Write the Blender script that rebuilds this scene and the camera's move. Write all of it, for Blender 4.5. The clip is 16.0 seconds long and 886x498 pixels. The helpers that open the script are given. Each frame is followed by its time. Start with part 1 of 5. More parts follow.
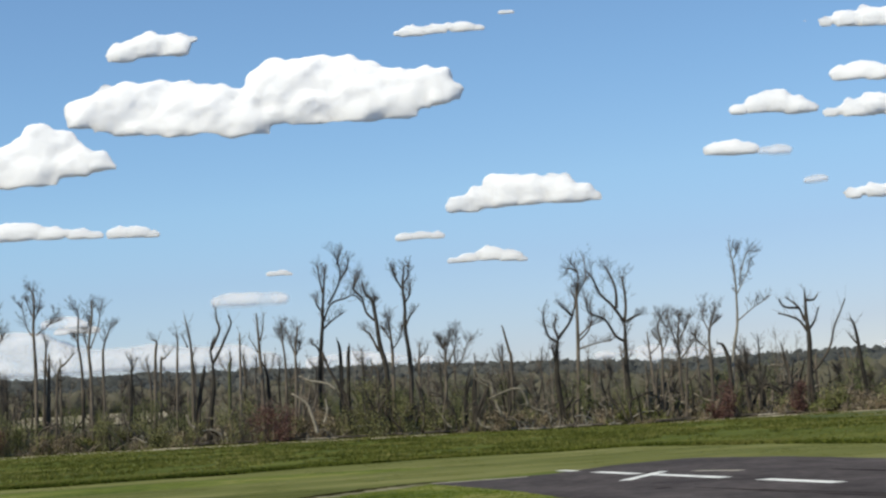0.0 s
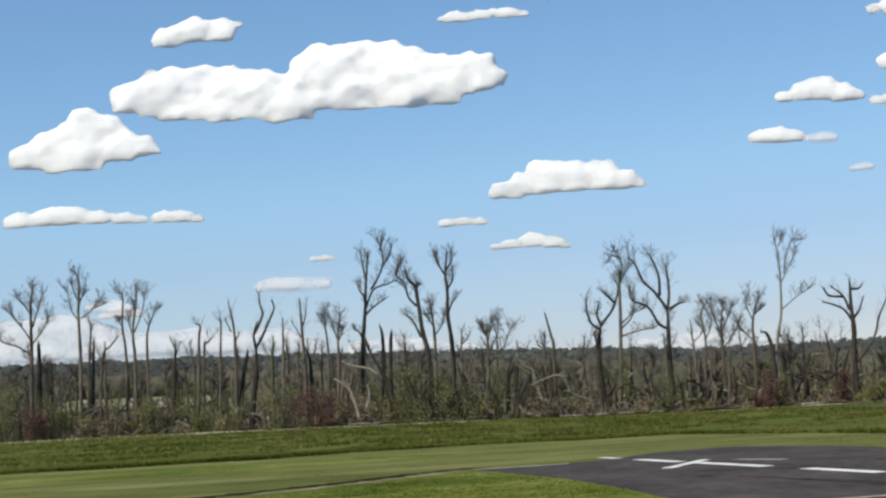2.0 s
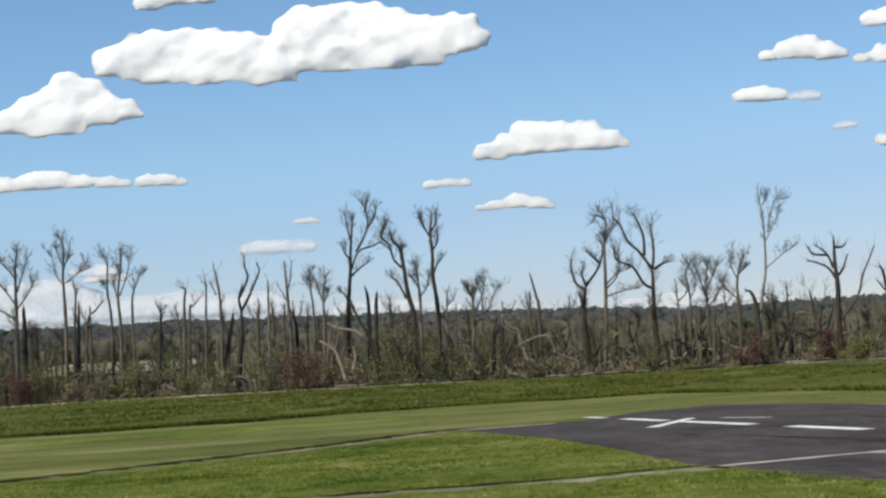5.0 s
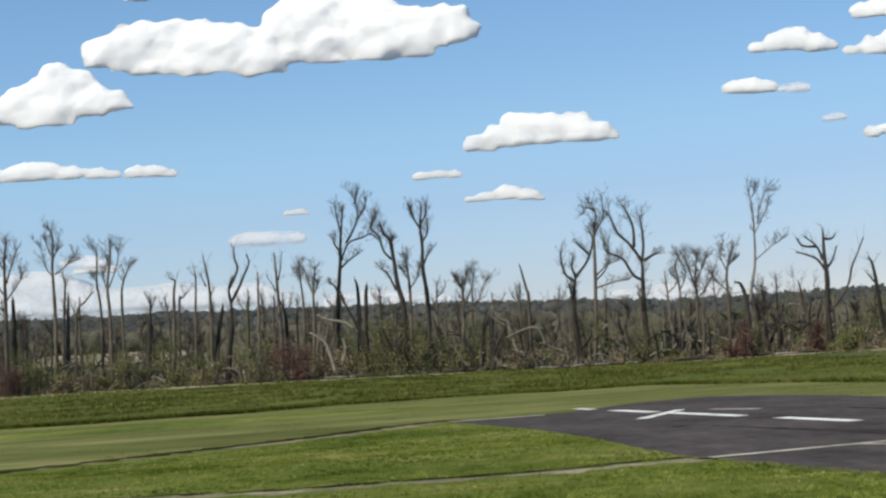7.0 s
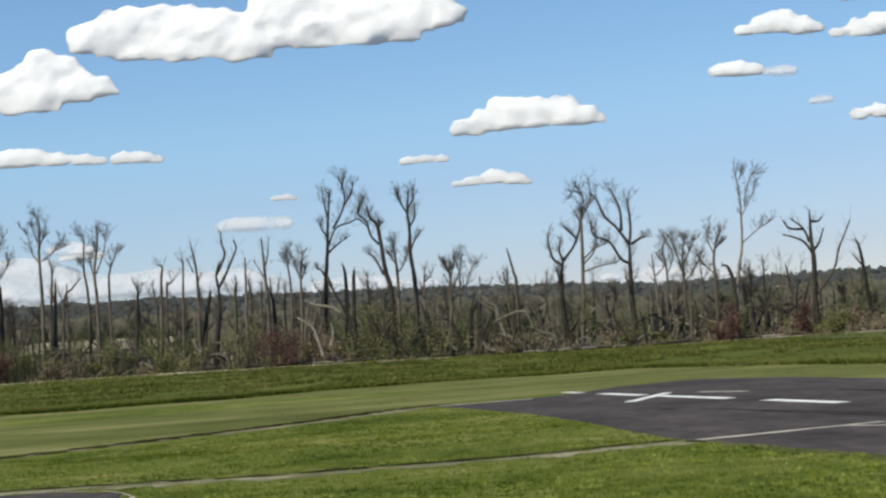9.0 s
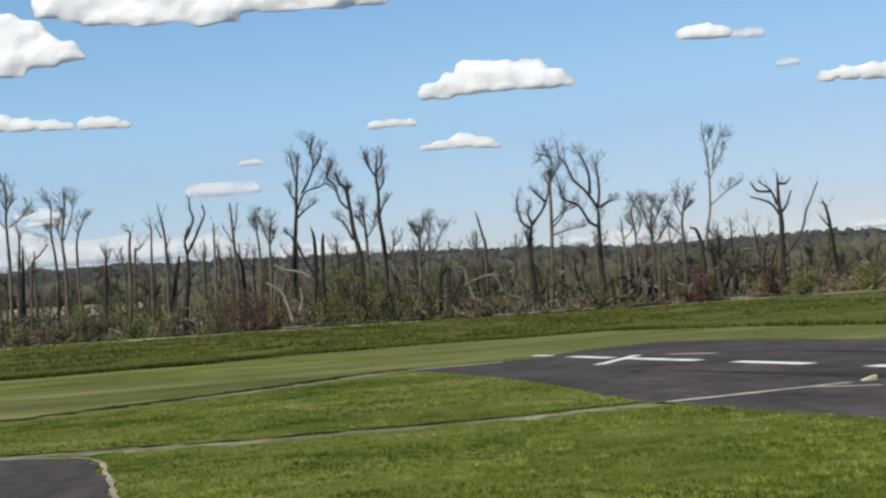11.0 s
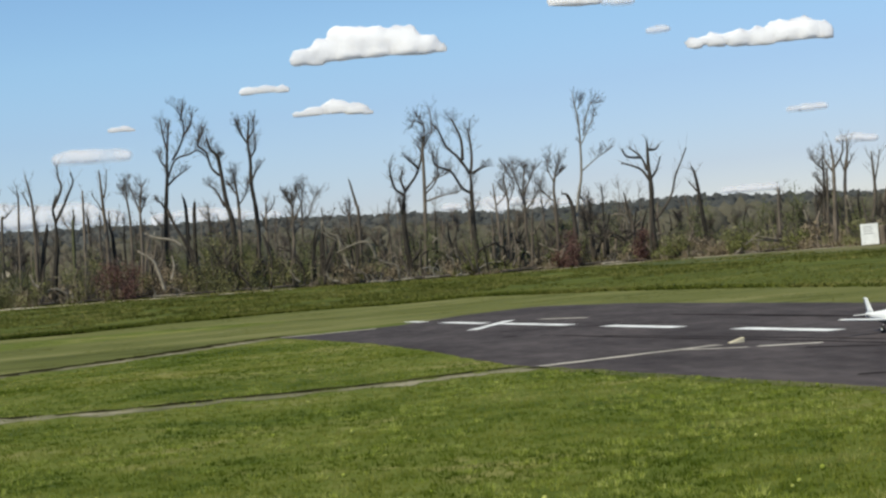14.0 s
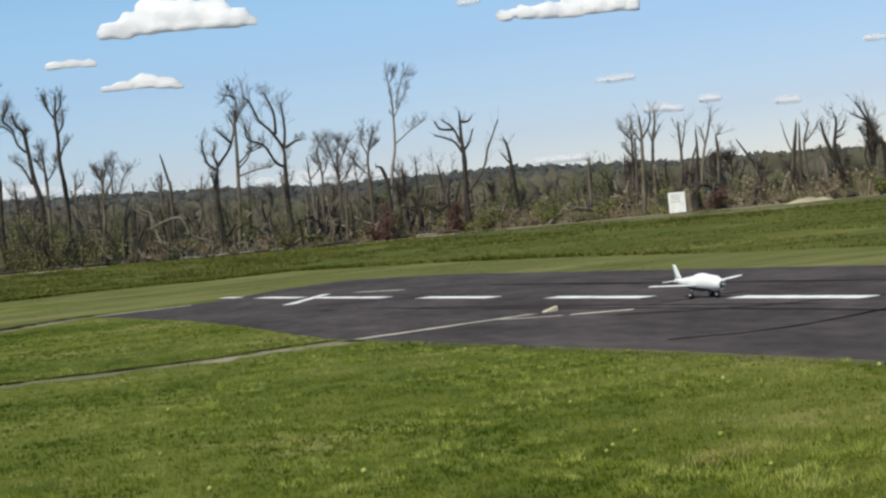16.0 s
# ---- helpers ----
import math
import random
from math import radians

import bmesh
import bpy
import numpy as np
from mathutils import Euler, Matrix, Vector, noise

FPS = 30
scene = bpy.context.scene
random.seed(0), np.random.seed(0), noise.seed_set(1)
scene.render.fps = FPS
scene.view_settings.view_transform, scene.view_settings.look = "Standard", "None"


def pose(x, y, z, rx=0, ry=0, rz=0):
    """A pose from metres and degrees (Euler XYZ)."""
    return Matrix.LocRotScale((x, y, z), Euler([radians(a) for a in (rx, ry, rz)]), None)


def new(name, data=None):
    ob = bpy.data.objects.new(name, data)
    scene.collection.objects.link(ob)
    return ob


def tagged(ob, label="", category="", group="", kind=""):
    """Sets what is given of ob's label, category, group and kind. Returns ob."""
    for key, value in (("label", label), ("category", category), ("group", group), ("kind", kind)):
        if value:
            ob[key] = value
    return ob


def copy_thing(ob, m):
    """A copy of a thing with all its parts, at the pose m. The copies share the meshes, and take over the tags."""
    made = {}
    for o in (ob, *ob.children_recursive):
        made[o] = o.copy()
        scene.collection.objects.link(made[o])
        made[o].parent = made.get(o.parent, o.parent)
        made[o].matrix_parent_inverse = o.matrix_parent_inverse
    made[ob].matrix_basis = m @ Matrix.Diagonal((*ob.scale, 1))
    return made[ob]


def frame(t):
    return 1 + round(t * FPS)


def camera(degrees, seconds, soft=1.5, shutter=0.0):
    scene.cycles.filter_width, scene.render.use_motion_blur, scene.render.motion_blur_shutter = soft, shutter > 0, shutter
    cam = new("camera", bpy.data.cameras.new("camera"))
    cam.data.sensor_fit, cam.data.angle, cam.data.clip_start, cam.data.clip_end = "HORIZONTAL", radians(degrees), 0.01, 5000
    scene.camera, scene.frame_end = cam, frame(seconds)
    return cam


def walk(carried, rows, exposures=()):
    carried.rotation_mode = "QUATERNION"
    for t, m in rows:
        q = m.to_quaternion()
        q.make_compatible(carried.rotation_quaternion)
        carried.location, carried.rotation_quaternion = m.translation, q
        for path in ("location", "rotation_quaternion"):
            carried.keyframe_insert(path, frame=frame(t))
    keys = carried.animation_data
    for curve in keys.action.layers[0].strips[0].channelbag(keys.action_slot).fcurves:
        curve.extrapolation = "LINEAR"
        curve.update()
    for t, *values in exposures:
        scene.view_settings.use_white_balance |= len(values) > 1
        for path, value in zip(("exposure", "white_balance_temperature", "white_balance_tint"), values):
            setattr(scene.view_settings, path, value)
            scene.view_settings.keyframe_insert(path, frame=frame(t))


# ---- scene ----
EYE_HEIGHT = 1.6
PATH = (
    (0.0, 96.032, 3.917, -0.524),
    (0.5, 95.903, 3.754, 0.141),
    (1.0, 95.822, 3.359, 0.689),
    (1.5, 95.866, 3.538, 0.841),
    (2.0, 95.643, 3.413, 0.922),
    (2.5, 95.506, 3.566, 0.705),
    (3.0, 95.117, 3.415, 0.880),
    (3.5, 94.517, 3.752, 0.962),
    (4.0, 94.549, 3.538, 1.009),
    (4.5, 94.402, 3.800, 0.647),
    (7.0, 93.962, 3.905, 0.082),
    (7.5, 93.786, 3.952, 0.172),
    (8.0, 93.811, 4.094, 0.273),
    (8.5, 93.614, 4.155, 0.044),
    (9.0, 93.396, 4.255, -0.334),
    (11.5, 91.807, 4.756, -1.845),
    (12.0, 91.615, 4.857, -2.501),
    (12.5, 91.332, 4.822, -3.332),
    (13.0, 90.898, 5.040, -4.156),
    (13.5, 90.655, 5.078, -4.717),
    (14.0, 90.545, 5.054, -5.788),
    (14.5, 90.484, 5.129, -7.051),
    (15.0, 90.416, 5.441, -8.288),
    (15.5, 89.889, 5.536, -9.434),
    (15.8, 89.42, 5.78, -10.90),
    (16.0, 89.001, 5.999, -12.219),
)
cam = camera(30.0, 16.0, soft=2.4)
walk(cam, [(t, pose(0, 0, EYE_HEIGHT, rx, ry, rz)) for t, rx, ry, rz in PATH])

# ---- light: a high spring sun behind the viewer's left shoulder, and the sky ----
SUN_ELEVATION, SUN_AZIMUTH = radians(54), radians(231)      # azimuth clockwise from +Y
scene.view_settings.exposure = 0.0
world = bpy.data.worlds.new("world")
scene.world = world
world.use_nodes = True
sky = world.node_tree.nodes.new("ShaderNodeTexSky")
sky.sky_type, sky.sun_disc = "NISHITA", False
sky.sun_elevation, sky.sun_rotation = SUN_ELEVATION, SUN_AZIMUTH
sky.altitude, sky.air_density, sky.dust_density, sky.ozone_density = 0, 1.0, 0.0, 1.6
back = world.node_tree.nodes["Background"]
back.inputs["Strength"].default_value = 0.137
# the air's own colour: deeper blue overhead, a faint lavender haze low down, told apart by how pale the sky is there
split = world.node_tree.nodes.new("ShaderNodeSeparateColor")
scale = world.node_tree.nodes.new("ShaderNodeMath")
scale.operation = "MULTIPLY"
scale.inputs[1].default_value = 0.1
air = world.node_tree.nodes.new("ShaderNodeValToRGB")
stops = air.color_ramp.elements
for k, (at, colour) in enumerate(((0.24, (0.70, 0.855, 0.96)), (0.34, (0.71, 0.83, 0.925)), (0.45, (0.64, 0.70, 0.835)), (0.72, (0.55, 0.57, 0.74)))):
    stop = stops[k] if k < 2 else stops.new(at)
    stop.position, stop.color = at, (*colour, 1)
tint = world.node_tree.nodes.new("ShaderNodeMix")
tint.data_type, tint.blend_type = "RGBA", "MULTIPLY"
tint.inputs["Factor"].default_value = 1.0
for a, b in ((sky.outputs[0], split.inputs[0]), (split.outputs[0], scale.inputs[0]), (scale.outputs[0], air.inputs[0]), (sky.outputs[0], tint.inputs["A"]), (air.outputs[0], tint.inputs["B"]), (tint.outputs["Result"], back.inputs["Color"])):
    world.node_tree.links.new(a, b)
sun = new("sun", bpy.data.lights.new("sun", "SUN"))
sun.data.energy, sun.data.angle, sun.data.color = 4.4, radians(0.5), (1.0, 0.93, 0.70)
toward = Vector((math.sin(SUN_AZIMUTH) * math.cos(SUN_ELEVATION), math.cos(SUN_AZIMUTH) * math.cos(SUN_ELEVATION), math.sin(SUN_ELEVATION)))
sun.matrix_world = toward.to_track_quat("Z", "Y").to_matrix().to_4x4()


# ---- materials ----
def material(name, colours, scale=1.0, detail=6.0, rough=0.9, bump=0.0, bump_scale=30.0, big=None, random_mix=0.0, island=False, metal=0.0, stretch=None, alpha=None, translucent=0.0, specular=0.25):
    """A procedural surface: two scales of noise through a ramp of the real base colours, fine relief, and a chance tint per object or per island."""
    m = bpy.data.materials.new(name)
    m.use_nodes = True
    t = m.node_tree
    n, l = t.nodes, t.links
    bsdf = n["Principled BSDF"]
    bsdf.inputs["Roughness"].default_value, bsdf.inputs["Metallic"].default_value = rough, metal
    bsdf.inputs["Specular IOR Level"].default_value = specular
    where = n.new("ShaderNodeNewGeometry")
    place = where.outputs["Position"]
    if stretch:
        mapping = n.new("ShaderNodeMapping")
        mapping.inputs["Scale"].default_value = stretch
        l.new(place, mapping.inputs["Vector"])
        place = mapping.outputs["Vector"]
    fine = n.new("ShaderNodeTexNoise")
    fine.inputs["Scale"].default_value, fine.inputs["Detail"].default_value, fine.inputs["Roughness"].default_value = scale, detail, 0.65
    l.new(place, fine.inputs["Vector"])
    value = fine.outputs["Fac"]
    if big:
        wide = n.new("ShaderNodeTexNoise")
        wide.inputs["Scale"].default_value, wide.inputs["Detail"].default_value = big, 3.0
        l.new(place, wide.inputs["Vector"])
        add = n.new("ShaderNodeMath")
        add.operation = "ADD"
        l.new(value, add.inputs[0]), l.new(wide.outputs["Fac"], add.inputs[1])
        half = n.new("ShaderNodeMath")
        half.operation = "MULTIPLY"
        half.inputs[1].default_value = 0.5
        l.new(add.outputs[0], half.inputs[0])
        value = half.outputs[0]
    if random_mix:
        chance = where.outputs["Random Per Island"] if island else n.new("ShaderNodeObjectInfo").outputs["Random"]
        mix = n.new("ShaderNodeMath")
        mix.operation = "MULTIPLY_ADD"
        mix.inputs[1].default_value = random_mix
        l.new(chance, mix.inputs[0]), l.new(value, mix.inputs[2])
        shift = n.new("ShaderNodeMath")
        shift.operation = "SUBTRACT"
        shift.inputs[1].default_value = random_mix / 2
        l.new(mix.outputs[0], shift.inputs[0])
        value = shift.outputs[0]
    ramp = n.new("ShaderNodeValToRGB")
    e = ramp.color_ramp.elements
    lo, hi = (0.37, 0.63) if big else (0.28, 0.72)
    for i, c in enumerate(colours):
        at = lo + (hi - lo) * i / max(1, len(colours) - 1)
        el = e[i] if i < 2 else e.new(at)
        el.position, el.color = at, (*c, 1)
    l.new(value, ramp.inputs["Fac"])
    l.new(ramp.outputs["Color"], bsdf.inputs["Base Color"])
    if bump:
        grain = n.new("ShaderNodeTexNoise")
        grain.inputs["Scale"].default_value, grain.inputs["Detail"].default_value = bump_scale, 5.0
        l.new(place, grain.inputs["Vector"])
        relief = n.new("ShaderNodeBump")
        relief.inputs["Strength"].default_value, relief.inputs["Distance"].default_value = bump, 0.03
        l.new(grain.outputs["Fac"], relief.inputs["Height"])
        l.new(relief.outputs["Normal"], bsdf.inputs["Normal"])
    if translucent:
        through_leaf = n.new("ShaderNodeBsdfTranslucent")
        l.new(ramp.outputs["Color"], through_leaf.inputs["Color"])
        both = n.new("ShaderNodeMixShader")
        both.inputs[0].default_value = translucent
        l.new(bsdf.outputs[0], both.inputs[1]), l.new(through_leaf.outputs[0], both.inputs[2])
        l.new(both.outputs[0], n["Material Output"].inputs["Surface"])
    return m


GRASS = material("mown_grass", [(0.036, 0.0559, 0.00666), (0.088, 0.112, 0.0173), (0.125, 0.143, 0.0293), (0.22, 0.202, 0.0732)], 1.6, 10, big=0.22, bump=0.6, bump_scale=14, specular=0.05)
BLADES = material("grass_blades", [(0.0379, 0.0622, 0.00467), (0.0998, 0.136, 0.014), (0.205, 0.223, 0.0374), (0.359, 0.341, 0.117)], 1.3, 5, big=0.3, random_mix=0.07, island=True, translucent=0.3, specular=0.05)
TUFTS = material("yellow_green_tufts", [(0.195, 0.248, 0.0269), (0.351, 0.391, 0.0731), (0.546, 0.548, 0.183)], 2.0, 6, random_mix=0.4, island=True, translucent=0.3, specular=0.05)
STRAW = material("dry_straw", [(0.217, 0.209, 0.057), (0.379, 0.361, 0.114), (0.523, 0.494, 0.19)], 2.0, 6, random_mix=0.4, island=True, translucent=0.2, specular=0.05)
PALE_GRASS = material("pale_mown_grass", [(0.0638, 0.071, 0.0169), (0.104, 0.112, 0.03), (0.141, 0.145, 0.0469), (0.196, 0.186, 0.0756)], 0.7, 10, big=0.16, bump=0.5, bump_scale=10, stretch=(0.4, 1.2, 1), specular=0.05)
LONG_GRASS = material("long_grass", [(0.0272, 0.0372, 0.0047), (0.0628, 0.0783, 0.0125), (0.103, 0.116, 0.0219), (0.178, 0.162, 0.0548)], 0.9, 12, big=0.12, bump=0.8, bump_scale=8, stretch=(0.3, 1, 1), specular=0.05)
DRY_GRASS = material("dry_grass", [(0.034, 0.048, 0.004), (0.070, 0.082, 0.013), (0.13, 0.12, 0.042), (0.24, 0.21, 0.11)], 0.16, 10, big=0.05, bump=0.6, bump_scale=8)
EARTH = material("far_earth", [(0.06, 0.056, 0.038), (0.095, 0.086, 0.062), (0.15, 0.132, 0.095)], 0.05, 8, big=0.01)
# shadow along the grass edges, put into a dark greenish colour
EDGE_SHADE = material("painted_edge_shade", [(0.014, 0.014, 0.007), (0.030, 0.029, 0.014), (0.065, 0.062, 0.028)], 2.5, 8, big=0.5, specular=0.0)
TARMAC = material("tarmac", [(0.0403, 0.0336, 0.0335), (0.0627, 0.0532, 0.0531), (0.0952, 0.0806, 0.0796)], 3.0, 12, big=0.6, bump=0.4, bump_scale=60, rough=0.95, stretch=(1, 0.4, 1), specular=0.06)
CRACK = material("tar_seal", [(0.011, 0.010, 0.010), (0.022, 0.020, 0.020)], 4, rough=0.95, specular=0.0)
PAINT = material("worn_white_paint", [(0.45, 0.45, 0.44), (0.72, 0.72, 0.70), (0.80, 0.80, 0.78)], 6.0, 8, big=1.2, rough=0.8)
OLD_PAINT = material("faded_line_paint", [(0.22, 0.20, 0.17), (0.42, 0.38, 0.32), (0.55, 0.51, 0.44)], 5.0, 8, big=0.8, rough=0.85)
GRAVEL = material("grey_gravel", [(0.10, 0.10, 0.04), (0.19, 0.175, 0.095), (0.34, 0.30, 0.20)], 2.0, 8, big=0.5, bump=0.8, bump_scale=40)
DIRT = material("pale_dirt", [(0.20, 0.17, 0.12), (0.33, 0.28, 0.20), (0.45, 0.40, 0.30)], 0.8, 8, big=0.1)
BARK = {
    "dark": material("dark_bark", [(0.022, 0.0189, 0.0153), (0.0449, 0.0379, 0.0305), (0.0869, 0.0713, 0.0576)], 2.2, 8, bump=0.8, bump_scale=9, random_mix=0.2, stretch=(1, 1, 0.3)),
    "grey": material("grey_bark", [(0.0688, 0.0555, 0.0433), (0.126, 0.103, 0.081), (0.22, 0.178, 0.139)], 2.0, 8, bump=0.7, bump_scale=9, random_mix=0.25, stretch=(1, 1, 0.3)),
    "pale": material("pale_bark", [(0.13, 0.115, 0.095), (0.24, 0.215, 0.18), (0.36, 0.33, 0.28)], 2.0, 8, bump=0.6, bump_scale=9, random_mix=0.2, stretch=(1, 1, 0.3)),
    "green": material("mossy_bark", [(0.045, 0.048, 0.022), (0.085, 0.09, 0.04), (0.13, 0.13, 0.065)], 2.0, 8, bump=0.7, bump_scale=9, random_mix=0.2, stretch=(1, 1, 0.3)),
}
TORN = material("torn_pale_wood", [(0.13, 0.11, 0.085), (0.23, 0.20, 0.155), (0.36, 0.32, 0.255)], 3.0, 8, random_mix=0.2)
TWIG = material("bare_twigs", [(0.0499, 0.0403, 0.0347), (0.0962, 0.0806, 0.0653), (0.166, 0.139, 0.114)], 0.8, 4, random_mix=0.3, island=True)
STEMS = material("grey_brown_stems", [(0.0991, 0.0792, 0.06), (0.175, 0.141, 0.108), (0.28, 0.231, 0.176)], 0.8, 4, random_mix=0.4, island=True)
LEAF = {
    "red": material("red_leaves", [(0.085, 0.042, 0.037), (0.145, 0.078, 0.066), (0.21, 0.125, 0.105)], 1.0, 4, random_mix=0.4, island=True, translucent=0.2),
    "lime": material("yellow_green_leaves", [(0.10, 0.11, 0.032), (0.17, 0.18, 0.058), (0.27, 0.27, 0.11)], 1.0, 4, random_mix=0.4, island=True, translucent=0.25),
    "olive": material("olive_leaves", [(0.121, 0.123, 0.0506), (0.204, 0.202, 0.088), (0.308, 0.299, 0.143)], 1.0, 4, random_mix=0.4, island=True, translucent=0.25),
    "brown": material("brown_brush", [(0.125, 0.0963, 0.0632), (0.237, 0.185, 0.124), (0.38, 0.308, 0.211)], 1.0, 4, random_mix=0.4, island=True),
}
WOODS = material("far_bare_woods", [(0.085, 0.082, 0.058), (0.125, 0.118, 0.085), (0.17, 0.158, 0.12)], 0.05, 6, big=0.008, random_mix=0.10, island=True, translucent=0.35)
# the ridge trees' darker tone, with the blue of distance haze mixed in
RIDGE_WOODS = material("haze_tinted_ridge_woods", [(0.056, 0.061, 0.060), (0.080, 0.084, 0.080), (0.108, 0.110, 0.103)], 0.03, 6, big=0.008, random_mix=0.08, island=True, translucent=0.25)
VERGE = material("rough_verge_grass", [(0.0347, 0.0429, 0.00796), (0.0949, 0.106, 0.0226), (0.163, 0.167, 0.0425), (0.249, 0.229, 0.0796)], 0.35, 6, big=0.12, random_mix=0.10, island=True, translucent=0.3, specular=0.05)


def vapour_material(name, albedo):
    """Thick vapour, part shaded by normals tilted sunward: added brightness that imitates inner scattering and evens
    out the small relief.
    """
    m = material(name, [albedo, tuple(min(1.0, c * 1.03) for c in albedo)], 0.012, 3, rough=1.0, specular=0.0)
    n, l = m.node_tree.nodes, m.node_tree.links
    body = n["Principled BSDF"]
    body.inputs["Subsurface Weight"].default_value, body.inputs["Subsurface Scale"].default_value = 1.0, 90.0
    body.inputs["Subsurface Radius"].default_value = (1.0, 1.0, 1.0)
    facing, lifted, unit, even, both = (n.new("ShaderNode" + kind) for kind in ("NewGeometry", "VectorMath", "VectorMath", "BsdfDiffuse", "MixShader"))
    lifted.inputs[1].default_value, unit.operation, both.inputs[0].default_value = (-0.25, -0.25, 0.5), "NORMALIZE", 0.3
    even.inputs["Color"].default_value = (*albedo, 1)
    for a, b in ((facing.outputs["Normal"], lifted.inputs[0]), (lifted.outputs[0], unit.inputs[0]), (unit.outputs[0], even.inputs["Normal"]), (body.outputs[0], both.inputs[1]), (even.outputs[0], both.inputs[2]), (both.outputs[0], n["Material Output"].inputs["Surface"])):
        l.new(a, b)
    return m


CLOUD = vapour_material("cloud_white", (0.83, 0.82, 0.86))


def veil_material(name, density):
    """Thin torn vapour: white where there are drops, clear between them."""
    m = bpy.data.materials.new(name)
    m.use_nodes = True
    n, l = m.node_tree.nodes, m.node_tree.links
    n.remove(n["Principled BSDF"])
    place, drops, amount = n.new("ShaderNodeNewGeometry"), n.new("ShaderNodeTexNoise"), n.new("ShaderNodeMapRange")
    drops.inputs["Scale"].default_value, drops.inputs["Detail"].default_value, drops.inputs["Roughness"].default_value = 0.02, 3.0, 0.5
    amount.inputs["From Min"].default_value, amount.inputs["From Max"].default_value, amount.inputs["To Min"].default_value, amount.inputs["To Max"].default_value = 0.32, 0.66, 0.3 * density, density
    up, even, white, through_it, clear, lit, mixed = (n.new("ShaderNode" + kind) for kind in ("VectorMath", "VectorMath", "BsdfDiffuse", "BsdfTranslucent", "BsdfTransparent", "MixShader", "MixShader"))
    through_it.inputs["Color"].default_value, lit.inputs[0].default_value = (0.97, 0.97, 0.97, 1), 0.4
    # normals tilted sunward, lightening the veil beyond its true facing
    up.inputs[1].default_value, even.operation = (-0.2, -0.4, 0.9), "NORMALIZE"
    white.inputs["Color"].default_value = (0.93, 0.935, 1.0, 1)
    for a, b in ((place.outputs["Position"], drops.inputs["Vector"]), (drops.outputs["Fac"], amount.inputs["Value"]), (amount.outputs["Result"], mixed.inputs[0]), (place.outputs["Normal"], up.inputs[0]), (up.outputs[0], even.inputs[0]), (even.outputs[0], white.inputs["Normal"]), (clear.outputs[0], mixed.inputs[1]), (white.outputs[0], lit.inputs[1]), (through_it.outputs[0], lit.inputs[2]), (lit.outputs[0], mixed.inputs[2]), (mixed.outputs[0], n["Material Output"].inputs["Surface"])):
        l.new(a, b)
    return m


VEILS = [veil_material("thin_vapour", d) for d in (0.42, 0.3, 0.2)]
SPRING = material("sparse_spring_leaves", [(0.0935, 0.108, 0.0374), (0.16, 0.176, 0.0638), (0.253, 0.264, 0.11)], 0.6, 4, random_mix=0.4, island=True, translucent=0.2)
BOARD = material("white_board", [(0.72, 0.73, 0.72), (0.83, 0.84, 0.83), (0.88, 0.89, 0.88)], 1.6, 6, big=0.5, rough=0.6)
POST_WOOD = material("weathered_wood", [(0.10, 0.085, 0.065), (0.18, 0.155, 0.125), (0.26, 0.23, 0.19)], 5, 8, stretch=(1, 1, 0.2))
FOAM = material("white_foam", [(0.76, 0.76, 0.74), (0.84, 0.84, 0.83)], 3.0, 5, rough=0.45, specular=0.4)
UNDERSIDE = material("grey_belly", [(0.20, 0.20, 0.21), (0.27, 0.27, 0.28)], 4.0, 4, rough=0.5)
DARK = material("black_plastic", [(0.012, 0.012, 0.013), (0.025, 0.025, 0.026)], 20, 4, rough=0.5, specular=0.5)
RUBBER = material("black_rubber", [(0.015, 0.015, 0.015), (0.03, 0.03, 0.03)], 40, 4, rough=0.8)
STEEL = material("bright_steel", [(0.45, 0.45, 0.46), (0.6, 0.6, 0.6)], 30, 4, rough=0.35, metal=1.0)
TIMBER = material("pale_timber", [(0.42, 0.36, 0.25), (0.60, 0.53, 0.38), (0.72, 0.65, 0.50)], 12, 6, stretch=(1, 0.3, 1))


# ---- mesh helpers ----
def linked(name, bm, mat, parent=None, smooth=True):
    me = bpy.data.meshes.new(name)
    bm.to_mesh(me)
    bm.free()
    me.materials.append(mat)
    if smooth:
        me.shade_smooth()
    ob = new(name, me)
    ob.parent = parent
    return ob


def part(name, bm, mat, parent, label="", smooth=True):
    ob = linked(name, bm, mat, parent, smooth)
    return tagged(ob, label) if label else ob


def from_arrays(name, verts, faces, mat, parent=None, smooth=False):
    me = bpy.data.meshes.new(name)
    me.from_pydata(verts.tolist() if hasattr(verts, "tolist") else verts, [], faces.tolist() if hasattr(faces, "tolist") else faces)
    me.materials.append(mat)
    if smooth:
        me.shade_smooth()
    ob = new(name, me)
    ob.parent = parent
    return ob


def empty(name, x, y, z):
    ob = new(name)
    ob.location = (x, y, z)
    return ob


def spline(points, steps):
    """Points along a smooth curve through the given ones."""
    p = [Vector(q) for q in points]
    p = [p[0] * 2 - p[1]] + p + [p[-1] * 2 - p[-2]]
    out = []
    for i in range(1, len(p) - 2):
        a, b, c, d = p[i - 1:i + 3]
        for k in range(steps):
            t = k / steps
            out.append(0.5 * ((2 * b) + (c - a) * t + (2 * a - 5 * b + 4 * c - d) * t * t + (3 * b - a - 3 * c + d) * t ** 3))
    return out + [p[-2]]


